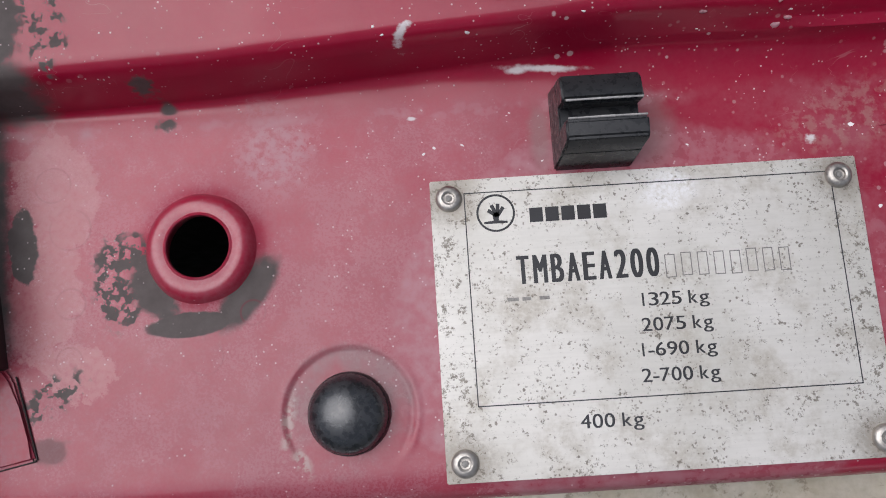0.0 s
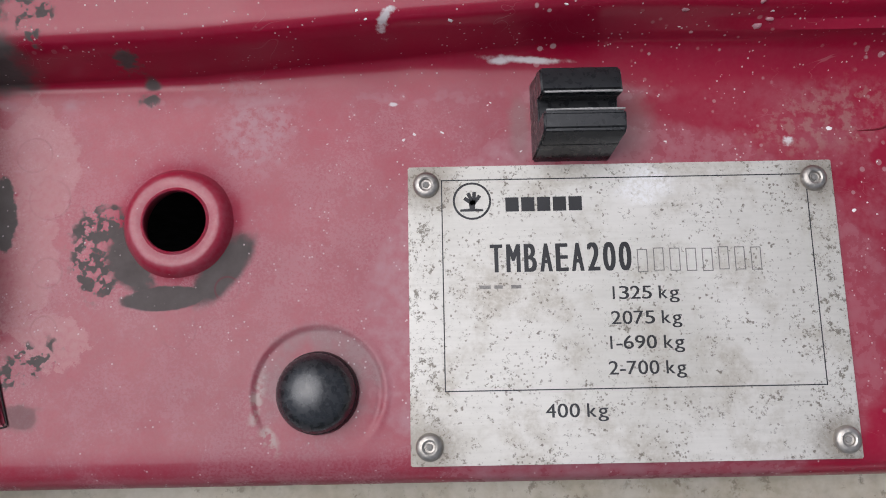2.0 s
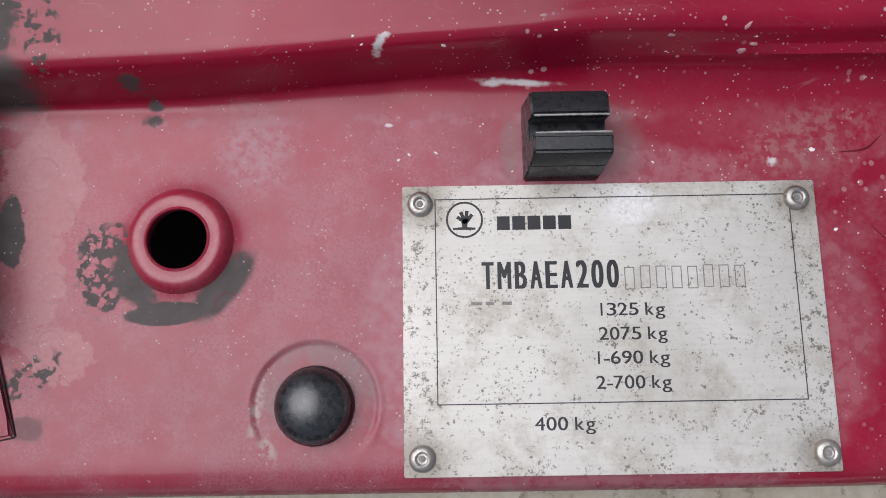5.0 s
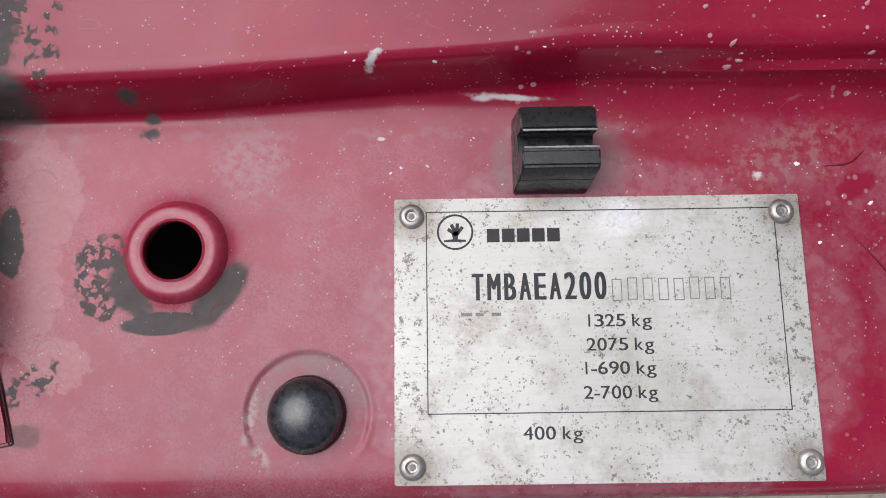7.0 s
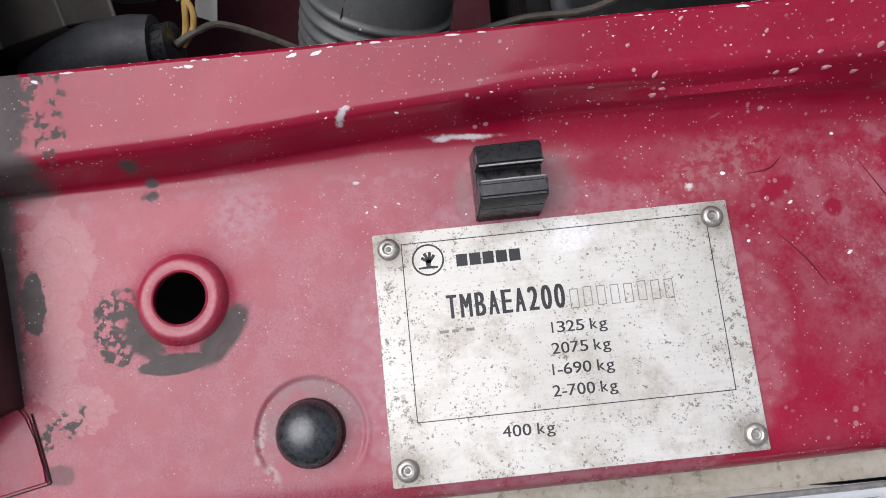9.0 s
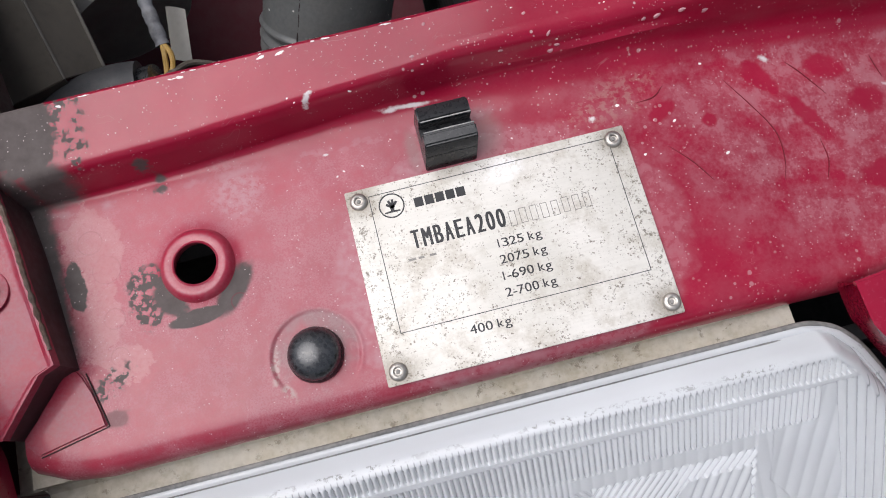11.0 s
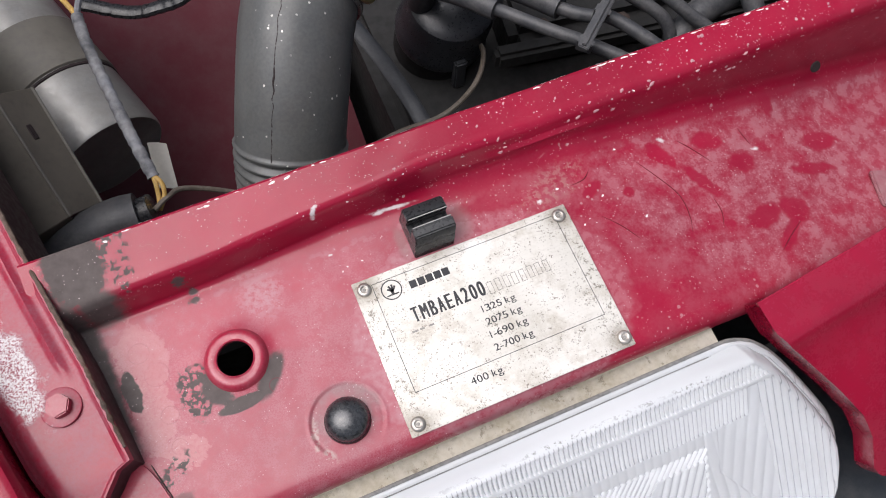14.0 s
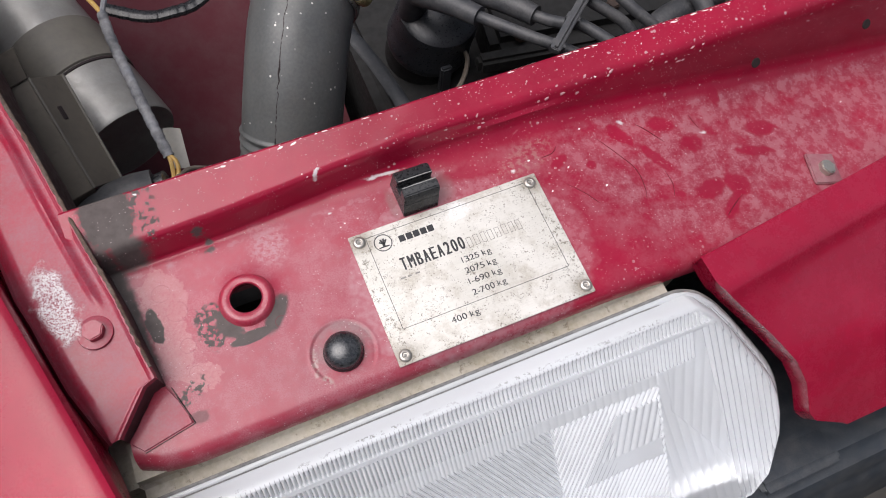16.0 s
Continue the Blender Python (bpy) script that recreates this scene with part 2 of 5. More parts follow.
def red_paint(name, dust=0.2, gloss=0.25, deck=False, coat=0.6, spec=0.35, film_color=DUST_SHEEN):
    """Crimson car paint, dulled and dusty."""
    m = Mat(name)
    big, mid, fine = m.noise(14, 4, seed=1), m.noise(75, 5, 0.65, seed=2), m.noise(900, 3, seed=4)
    col = m.mix(m.ramp(big, 0.3, 0.7), tuple(c * 0.82 for c in RED), tuple(c * 1.08 for c in RED))
    film = m.op("ADD", m.op("MULTIPLY", mid, 0.6), m.op("MULTIPLY", fine, 0.4))
    amount = m.op("MULTIPLY", m.ramp(film, 0.30, 0.72), dust)
    rough = m.ramp(film, 0.3, 0.7, gloss, gloss + 0.18)
    shine = coat
    if deck:
        ragged = m.noise(260, 5, 0.6, seed=7)
        coarse = m.noise(90, 4, 0.6, seed=9)
        # rubbed clean spots and finger marks at the middle of the car
        clean = m.most(*[m.blob(cx, cy, rx, ry, 0.25, ragged, 0.45, t) for cx, cy, rx, ry, t in (
            (0.185, 0.078, 0.0085, 0.0050, -20), (0.198, 0.062, 0.0075, 0.0056, 10), (0.247, 0.061, 0.0110, 0.0052, -10), (0.229, 0.088, 0.004, 0.006, 0),
            (0.234, 0.0480, 0.0120, 0.0034, -14), (0.210, 0.032, 0.0085, 0.0070, -35), (0.1325, 0.0645, 0.0030, 0.0026, 0), (0.200, 0.021, 0.011, 0.0032, 40),
            (0.157, 0.078, 0.0085, 0.0045, -50), (0.172, 0.058, 0.0130, 0.0035, -60), (0.192, 0.033, 0.0110, 0.0055, 10), (0.116, 0.071, 0.006, 0.003, 30))])
        # thick grey dust on the right half, painted sky sheen on the left half
        heavy = m.op("MULTIPLY", m.ramp(m.x, 0.03, 0.17), m.ramp(m.op("ADD", m.op("MULTIPLY", coarse, 0.75), m.op("ADD", m.op("MULTIPLY", ragged, 0.30), m.op("MULTIPLY", fine, 0.25))), 0.46, 0.86, 0.01, 0.34))
        heavy = m.op("MULTIPLY", heavy, m.ramp(m.op("ADD", m.y, m.op("MULTIPLY", m.op("SUBTRACT", m.x, 0.1), 0.6)), 0.02, 0.075, 0.30, 1.0))
        left_sheen = m.op("MULTIPLY", m.ramp(m.x, 0.07, 0.0, 0.0, 0.17), m.op("MULTIPLY", m.ramp(coarse, 0.32, 0.68, 0.5, 1.35), m.ramp(m.noise(1500, 3, 0.7, seed=14), 0.3, 0.7, 0.7, 1.3)))
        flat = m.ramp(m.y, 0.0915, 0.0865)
        amount = m.op("MAXIMUM", amount, m.op("MULTIPLY", m.op("MAXIMUM", heavy, left_sheen), flat))
        amount = m.op("MULTIPLY", amount, m.op("SUBTRACT", 1.0, m.op("MULTIPLY", clean, 0.9)))
        # lighter chalky patch above the collar
        chalk = m.op("MULTIPLY", m.blob(-0.036, 0.078, 0.009, 0.011, 0.5, coarse, 0.6), m.ramp(m.noise(420, 5, 0.75, seed=31), 0.36, 0.58))
        amount = m.op("MAXIMUM", amount, m.op("MULTIPLY", chalk, 0.55))
        # pale grime round the plate and in the fold
        ring = m.op("MULTIPLY", m.blob(0.05, 0.034, 0.062, 0.046, 0.06, coarse, 0.12), m.ramp(ragged, 0.3, 0.7, 0.25, 0.6))
        amount = m.op("MAXIMUM", amount, m.op("MULTIPLY", ring, m.ramp(m.x, 0.10, -0.02, 0.45, 0.8)))
        fold = m.op("MULTIPLY", m.ramp(m.op("ABSOLUTE", m.op("SUBTRACT", m.y, 0.086)), 0.0035, 0.0, 0.0, 0.6), m.op("MULTIPLY", m.ramp(coarse, 0.35, 0.7), m.ramp(m.x, 0.075, 0.045)))
        amount = m.op("MAXIMUM", amount, fold)
        col = m.mix(amount, col, DUST_SHEEN)
        # grey primer and grime patches, shade painted in at the corner and flange side
        speck = m.noise(420, 3, 0.6, seed=12)
        primer_shade = m.most(
            m.blob(-0.0565, 0.0385, 0.0100, 0.0028, 0.10, ragged, 0.25, 3), m.blob(-0.0430, 0.0450, 0.0100, 0.0040, 0.25, ragged, 0.3, 52),
            m.op("MULTIPLY", m.blob(-0.0720, 0.0500, 0.0070, 0.0110, 0.12, ragged, 0.5), m.ramp(speck, 0.46, 0.50)),
            m.blob(-0.0645, 0.0470, 0.0050, 0.0080, 0.2, ragged, 0.5, 30),
            m.blob(-0.0625, 0.0868, 0.0022, 0.0014, 0.4, speck, 1.4), m.blob(-0.0645, 0.0930, 0.0024, 0.0009, 0.4, speck, 1.4),
            m.blob(-0.0615, 0.0905, 0.0018, 0.0012, 0.4, ragged, 0.5),
            m.blob(-0.0990, 0.109, 0.0115, 0.0160, 0.10, ragged, 0.4), m.op("MULTIPLY", m.blob(-0.083, 0.112, 0.006, 0.016, 0.1, ragged, 0.5), m.ramp(speck, 0.5, 0.55)),
            m.blob(-0.096, 0.094, 0.0085, 0.005, 0.4, ragged, 0.5), m.blob(-0.0955, 0.059, 0.0034, 0.0085, 0.08, ragged, 0.5, 6), m.blob(-0.104, 0.065, 0.0050, 0.045, 0.4, ragged, 0.5, 4),
            m.op("MULTIPLY", m.blob(-0.088, 0.024, 0.008, 0.004, 0.2, ragged, 0.8, 30), m.ramp(speck, 0.5, 0.56)), m.op("MULTIPLY", m.blob(-0.0885, 0.012, 0.005, 0.003, 0.3, ragged, 0.8), 0.6))
        peel_edge = m.noise(150, 6, 0.7, seed=33)
        peel = m.most(m.blob(-0.088, 0.070, 0.0095, 0.0160, 0.07, peel_edge, 0.95, 8), m.blob(-0.091, 0.045, 0.0090, 0.0150, 0.07, peel_edge, 1.0, -10),
                      m.blob(-0.083, 0.030, 0.0110, 0.0060, 0.07, peel_edge, 1.1, -25))
        peel = m.op("MULTIPLY", peel, m.ramp(m.noise(700, 3, 0.6, seed=34), 0.25, 0.6, 0.55, 1.0))
        col = m.mix(m.op("MULTIPLY", peel, 0.34), col, (0.60, 0.36, 0.35))
        grey = m.mix(ragged, (0.060, 0.056, 0.053), (0.135, 0.125, 0.117))
        col = m.mix(m.op("MULTIPLY", primer_shade, 0.96), col, grey)
        # grey dust in the dome seat, shade painted in towards the rear
        seat = m.op("MULTIPLY", m.blob(-0.0208, 0.0165, 0.0152, 0.0152, 0.10, ragged, 0.10), m.ramp(m.op("ADD", coarse, m.op("MULTIPLY", m.op("SUBTRACT", m.y, 0.0165), 12.0)), 0.30, 0.75, 0.0, 0.75))
        col = m.mix(seat, col, (0.22, 0.13, 0.135))
        crumbs = m.op("MULTIPLY", m.most(m.blob(-0.0345, 0.0155, 0.0012, 0.0060, 0.5, ragged, 1.1, -10), m.blob(-0.0315, 0.0065, 0.0016, 0.0035, 0.5, ragged, 1.1, 35)), m.ramp(speck, 0.42, 0.56))
        col = m.mix(m.op("MULTIPLY", crumbs, 0.7), col, (0.42, 0.33, 0.30))
        # dried water rings and hairline scratches
        rings = m.most(*[m.ramp(m.op("ABSOLUTE", m.op("SUBTRACT", m.op("SQRT", m.op("ADD", m.op("POWER", m.op("SUBTRACT", m.x, cx), 2.0), m.op("POWER", m.op("SUBTRACT", m.y, cy), 2.0))), r)), 0.00035, 0.0001)
                         for cx, cy, r in ((-0.0845, 0.0625, 0.0048), (-0.0890, 0.0735, 0.0042), (-0.0530, 0.0310, 0.0040), (-0.0840, 0.0450, 0.0035), (-0.0840, 0.0320, 0.0030), (-0.0420, 0.0405, 0.0028))])
        col = m.mix(m.op("MULTIPLY", m.op("MULTIPLY", rings, m.ramp(coarse, 0.35, 0.6)), 0.4), col, (0.20, 0.02, 0.04))
        hair = m.op("MULTIPLY", m.ramp(m.op("ABSOLUTE", m.op("SUBTRACT", m.noise(45, 2, 0.5, 1.5, (1.0, 2.2, 1.0), seed=21), 0.5)), 0.0035, 0.001), m.ramp(m.noise(60, 2, seed=22), 0.52, 0.62))
        col = m.mix(m.op("MULTIPLY", hair, 0.12), col, (0.62, 0.46, 0.46))
        # scrapes down to the pale undercoat
        chip = m.most(m.blob(0.029, 0.0945, 0.008, 0.0006, 0.5, ragged, 1.2, -4), m.blob(0.0225, 0.0945, 0.0022, 0.0008, 0.4, ragged, 0.8),
                      m.blob(-0.004, 0.0990, 0.0019, 0.0011, 0.4, speck, 1.5, 40), m.blob(-0.0035, 0.0846, 0.0009, 0.0005, 0.4, speck, 1.4),
                      m.blob(0.209, 0.067, 0.0016, 0.0010, 0.6, speck, 1.6), m.blob(0.162, 0.0845, 0.0018, 0.0009, 0.6, speck, 1.5, -30),
                      m.blob(0.091, 0.0735, 0.0012, 0.0009, 0.5, speck, 1.6))
        col = m.mix(chip, col, (0.66, 0.6, 0.6))
        # spattered drops on the ridge
        dist, tint = m.cells(230, 2.0)
        size = m.op("MULTIPLY", m.ramp(m.noise(45, 2, seed=5), 0.40, 0.72), 0.30)
        drops = m.ramp(m.op("SUBTRACT", size, m.op("ADD", dist, m.op("MULTIPLY", ragged, 0.12))), 0.0, 0.05)
        where = m.most(m.op("MULTIPLY", m.ramp(m.y, 0.088, 0.098), m.ramp(m.x, -0.05, 0.06, 0.25, 1.0)), m.op("MULTIPLY", m.ramp(m.x, 0.04, 0.09), 0.45))
        col = m.mix(m.op("MULTIPLY", m.op("MULTIPLY", drops, where), 0.55), col, (0.72, 0.6, 0.6))
        dist2, _ = m.cells(620, 5.0)
        pin = m.op("MULTIPLY", m.ramp(dist2, 0.17, 0.09), m.ramp(m.noise(120, 2, seed=8), 0.47, 0.60))
        col = m.mix(m.op("MULTIPLY", pin, 0.75), col, (0.7, 0.58, 0.58))
        dist3, _ = m.cells(330, 9.0)
        blots = m.op("MULTIPLY", m.ramp(m.op("ADD", dist3, m.op("MULTIPLY", ragged, 0.35)), 0.36, 0.26), m.op("MULTIPLY", m.ramp(m.noise(80, 3, seed=38), 0.46, 0.62), m.ramp(m.x, 0.03, 0.08)))
        col = m.mix(m.op("MULTIPLY", blots, 0.3), col, (0.60, 0.47, 0.45))
        dirt = m.op("MULTIPLY", m.blob(0.100, 0.079, 0.016, 0.007, 0.5, ragged, 0.9, 15), m.ramp(speck, 0.44, 0.60))
        col = m.mix(m.op("MULTIPLY", dirt, 0.3), col, (0.40, 0.30, 0.25))
        # greasy grime beside the rubber stop
        grime = m.most(m.blob(0.053, 0.078, 0.0055, 0.0080, 0.6, ragged, 0.6), m.blob(0.0270, 0.078, 0.0025, 0.0075, 0.6, ragged, 0.6))
        col = m.mix(m.op("MULTIPLY", grime, 0.45), col, (0.21, 0.155, 0.145))
        rough = m.op("ADD", rough, m.op("MULTIPLY", m.most(amount, primer_shade, peel), 0.3), clamp=True)
        shine = m.op("MULTIPLY", m.op("SUBTRACT", 1.0, m.op("MAXIMUM", primer_shade, m.op("MULTIPLY", amount, 0.5))), coat)
    else:
        col = m.mix(amount, col, film_color)
        dist2, _ = m.cells(420, 5.0)
        pin = m.op("MULTIPLY", m.ramp(dist2, 0.10, 0.05), m.ramp(m.noise(60, 2, seed=8), 0.55, 0.7))
        col = m.mix(m.op("MULTIPLY", pin, 0.6), col, (0.7, 0.58, 0.58))
    m.set(spec=spec, color=col, rough=rough, coat=shine, coat_rough=0.08 if not deck else m.op("ADD", m.op("MULTIPLY", amount, 0.6), 0.16))
    m.bump(m.noise(1500, 3, seed=6), 0.10, 0.00015)
    m.bump(m.noise(60, 2, seed=11), 0.25, 0.0006)
    return m


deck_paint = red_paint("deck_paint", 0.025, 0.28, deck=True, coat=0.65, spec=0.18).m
collar_paint = red_paint("collar_paint", 0.16, 0.26).m
wing_paint = red_paint("wing_paint", 0.01, 0.22, coat=0.4, spec=0.2).m
flange_mat = red_paint("flange_paint", 0.52, 0.34, coat=0.3, film_color=(0.27, 0.15, 0.18))
crust = flange_mat.op("MULTIPLY", flange_mat.blob(-0.1285, 0.076, 0.0075, 0.017, 0.3, flange_mat.noise(120, 4, seed=2), 1.2, 12),
                      flange_mat.ramp(flange_mat.noise(1300, 5, 0.75, seed=3), 0.41, 0.55))
flange_col = flange_mat.b.inputs["Base Color"].links[0].from_socket
flange_mat.set(color=flange_mat.mix(crust, flange_col, (0.72, 0.69, 0.70)))
flange_mat.bump(crust, 0.5, 0.0006)
flange_paint = flange_mat.m
grille_paint = red_paint("grille_paint", 0.02, 0.18).m
# dull dirty crimson, with the bay's shade put into the dark colour
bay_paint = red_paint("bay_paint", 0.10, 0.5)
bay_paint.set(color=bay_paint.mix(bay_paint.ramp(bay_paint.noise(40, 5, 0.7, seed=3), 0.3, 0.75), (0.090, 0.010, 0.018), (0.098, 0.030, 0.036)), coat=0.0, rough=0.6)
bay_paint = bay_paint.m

pl = Mat("plate_aluminium")
scr, big, rag = pl.noise(160, 4, stretch=(0.5, 8, 1)), pl.noise(22, 4, seed=2), pl.noise(900, 4, 0.7, seed=5)
pcol = pl.mix(pl.ramp(big, 0.3, 0.7), (0.60, 0.58, 0.53), (0.75, 0.725, 0.68))
pcol = pl.mix(pl.op("MULTIPLY", pl.ramp(scr, 0.4, 0.7), 0.14), pcol, (0.42, 0.40, 0.37))
smudge = pl.op("MULTIPLY", pl.ramp(pl.noise(75, 5, 0.65, seed=9), 0.46, 0.68), pl.ramp(rag, 0.25, 0.65, 0.35, 1.0))
pcol = pl.mix(pl.op("MULTIPLY", smudge, 0.6), pcol, (0.37, 0.325, 0.255))
d1, _ = pl.cells(1000, 3.0)
spots = pl.op("MULTIPLY", pl.ramp(pl.op("ADD", pl.op("MULTIPLY", d1, 0.55), pl.op("MULTIPLY", rag, 0.9)), 0.62, 0.52), pl.ramp(pl.noise(90, 6, 0.8, seed=8), 0.48, 0.58))
halo = pl.most(*[pl.blob(cx, cy, 0.0062, 0.0056, 0.6, rag, 0.9) for cx, cy in ((0.004, 0.0645), (0.096, 0.0645), (0.004, 0.004), (0.096, 0.004))])
pcol = pl.mix(pl.op("MULTIPLY", halo, 0.75), pcol, (0.27, 0.235, 0.19))
edge_x = pl.ramp(pl.op("ABSOLUTE", pl.op("SUBTRACT", pl.x, 0.05)), 0.036, 0.049, 0.0, 0.05)
corr = pl.ramp(pl.op("ADD", pl.op("ADD", pl.noise(420, 6, 0.8, seed=4), pl.op("MULTIPLY", rag, 0.30)), edge_x), 0.735, 0.80)
pcol = pl.mix(pl.op("MULTIPLY", pl.most(spots, corr), 0.85), pcol, pl.mix(pl.noise(500, 3, 0.6, seed=6), (0.08, 0.07, 0.055), (0.24, 0.205, 0.16)))
white = pl.op("MULTIPLY", pl.most(pl.blob(0.056, 0.063, 0.006, 0.004, 0.4, pl.noise(200, 4), 0.9, 20), pl.blob(0.0555, 0.0605, 0.003, 0.0025, 0.3, pl.noise(200, 4), 0.7)), pl.ramp(rag, 0.35, 0.6))
pcol = pl.mix(white, pcol, (0.82, 0.81, 0.80))
pl.set(color=pcol, metal=0.35, rough=pl.ramp(rag, 0.3, 0.7, 0.42, 0.62))
pl.bump(pl.most(spots, corr), -0.4, 0.0002)
pl.bump(scr, 0.12, 0.00008)
plate_metal = pl.m
drop_paint = simple("dried_drops", (0.52, 0.27, 0.30), 0.35, grain=900, vary=0.25).m
chip_paint = simple("chip_primer", (0.88, 0.80, 0.79), 0.4, grain=900, vary=0.2).m
scratch_red = simple("scratch_red", (0.16, 0.003, 0.014), 0.5, grain=900, vary=0.2).m
ink = simple("printing_ink", (0.022, 0.022, 0.026), 0.5, grain=2500, vary=0.6).m
faint_ink = simple("stamped_line", (0.22, 0.21, 0.195), 0.6, grain=2500, vary=0.5).m
rivet_metal = simple("rivet_metal", (0.47, 0.44, 0.40), 0.4, 0.8, grain=1200, vary=0.45, dust=0.5).m
rubber = simple("black_rubber", (0.015, 0.016, 0.018), 0.30, grain=500, vary=0.2, relief=0.1, dust=0.04, dust_color=(0.16, 0.15, 0.14)).m
worn_rubber = simple("worn_rubber", (0.34, 0.33, 0.32), 0.7, grain=1500, vary=0.5).m
dome_rubber = simple("dome_rubber", (0.022, 0.024, 0.027), 0.26, grain=700, vary=0.3, relief=0.08, dust=0.22, dust_color=(0.13, 0.13, 0.135)).set(spec=0.9).m
hm = simple("hose_rubber", (0.092, 0.096, 0.096), 0.34, grain=500, vary=0.2, relief=0.06, dust=0.3, dust_color=(0.13, 0.12, 0.105))
hd, _ = hm.cells(210, 4.0)
hspeck = hm.op("MULTIPLY", hm.ramp(hm.op("ADD", hd, hm.op("MULTIPLY", hm.noise(900, 3, seed=3), 0.2)), 0.26, 0.20), hm.ramp(hm.noise(60, 3, seed=2), 0.50, 0.58))
hm.set(color=hm.mix(hspeck, hm.b.inputs["Base Color"].links[0].from_socket, (0.62, 0.60, 0.56)))
hm.set(rough=hm.ramp(hm.noise(40, 4, seed=9), 0.3, 0.7, 0.32, 0.46))
hose_rubber = hm.m
cap_plastic = simple("cap_plastic", (0.014, 0.016, 0.020), 0.35, grain=500, vary=0.3, dust=0.15, dust_color=(0.10, 0.10, 0.10)).m
lead_rubber = simple("lead_rubber", (0.035, 0.037, 0.042), 0.5, grain=600, vary=0.3, dust=0.45, dust_color=(0.13, 0.125, 0.12)).m
bumper_plastic = simple("bumper_plastic", (0.020, 0.026, 0.034), 0.5, grain=1500, vary=0.2, relief=0.5, dust=0.12).m
bk = simple("bucket_plastic", (0.43, 0.39, 0.30), 0.6, grain=350, vary=0.18, relief=0.3, dust=0.65, dust_color=(0.58, 0.56, 0.50))
stain = bk.op("MULTIPLY", bk.ramp(bk.noise(260, 5, 0.75, seed=6), 0.55, 0.64), bk.ramp(bk.noise(45, 3, seed=7), 0.40, 0.60))
bk.set(color=bk.mix(bk.op("MULTIPLY", stain, 0.7), bk.b.inputs["Base Color"].links[0].from_socket, (0.16, 0.13, 0.09)))
bucket_plastic = bk.m
steel = simple("grey_steel", (0.33, 0.325, 0.31), 0.42, 0.3, grain=400, vary=0.2, dust=0.45, dust_color=(0.20, 0.185, 0.16)).m
dark_steel = simple("dark_steel", (0.12, 0.105, 0.085), 0.6, 0.2, grain=300, vary=0.3, dust=0.4, dust_color=(0.12, 0.105, 0.085)).m
band_steel = simple("band_steel", (0.15, 0.14, 0.12), 0.6, 0.1, grain=300, vary=0.25, dust=0.4, dust_color=(0.17, 0.155, 0.13)).m
clamp_steel = simple("clamp_steel", (0.55, 0.54, 0.51), 0.35, 0.8, grain=700, vary=0.25, dust=0.2).m
brass = simple("plated_screw", (0.45, 0.38, 0.20), 0.35, 0.8, grain=700, vary=0.25, dust=0.2).m
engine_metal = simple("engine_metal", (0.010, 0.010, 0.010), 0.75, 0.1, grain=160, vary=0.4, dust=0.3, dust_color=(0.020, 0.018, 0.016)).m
rust = simple("rusty_steel", (0.045, 0.027, 0.021), 0.7, 0.2, grain=500, vary=0.4, dust=0.3, dust_color=(0.10, 0.085, 0.07)).m
washer_paint = simple("dusty_washer", (0.26, 0.09, 0.11), 0.5, grain=400, vary=0.3, dust=0.6, dust_color=(0.34, 0.24, 0.24)).m
seal_rubber = simple("seal_rubber", (0.17, 0.17, 0.165), 0.7, grain=500, vary=0.5, dust=0.4).m
sealant = simple("brown_sealant", (0.065, 0.034, 0.022), 0.75, grain=600, vary=0.5, relief=0.8, dust=0.3).m
tape = simple("harness_tape", (0.13, 0.135, 0.15), 0.6, grain=260, vary=0.7, relief=0.6, dust=0.3).m
yellow_wire = simple("yellow_wire", (0.50, 0.30, 0.06), 0.5, grain=500, vary=0.25, dust=0.3).m
brown_wire = simple("brown_wire", (0.09, 0.072, 0.055), 0.55, grain=500, vary=0.25, dust=0.3).m
paper = simple("paper_tag", (0.31, 0.30, 0.275), 0.8, grain=300, vary=0.15, dust=0.3).m
strap_mat = simple("strap_plastic", (0.030, 0.033, 0.038), 0.5, grain=500, vary=0.3, dust=0.3, dust_color=(0.10, 0.10, 0.10)).m
asphalt = simple("asphalt", (0.06, 0.056, 0.05), 0.9, grain=60, vary=0.4, relief=0.6, dust=0.4, dust_color=(0.10, 0.085, 0.07)).m
grime_shade_paint = simple("grime_shade_paint", (0.045, 0.018, 0.020), 0.55, grain=300, vary=0.5, dust=0.4, dust_color=(0.06, 0.055, 0.05)).m
dark_seam = simple("dark_seam", (0.02, 0.012, 0.012), 0.8, grain=900, vary=0.4).m
bonnet_mat = simple("unseen_bonnet", (0.05, 0.012, 0.016), 0.7, grain=60, vary=0.3, dust=0.2).m
reflector_metal = simple("reflector_silver", (0.93, 0.94, 0.95), 0.16, 0.85, grain=90, vary=0.04, relief=0.05).m
gl = Mat("lamp_glass")
gl.set(color=(0.90, 0.92, 0.94), rough=0.04, glass=0.50, ior=1.50)
gv = gl.op("ADD", gl.op("DIVIDE", gl.op("SUBTRACT", -0.019, gl.y), 0.67), gl.op("SUBTRACT", 0.003, gl.op("MULTIPLY", gl.op("MAXIMUM", gl.x, 0.0), 0.0116)))


def between(v, a, b):
    return gl.op("MULTIPLY", gl.ramp(v, a, gl.op("ADD", a, 0.0008)), gl.ramp(v, gl.op("SUBTRACT", b, 0.0008), b, 1.0, 0.0))


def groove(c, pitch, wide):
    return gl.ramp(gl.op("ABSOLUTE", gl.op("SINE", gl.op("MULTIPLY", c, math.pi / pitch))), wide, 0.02)


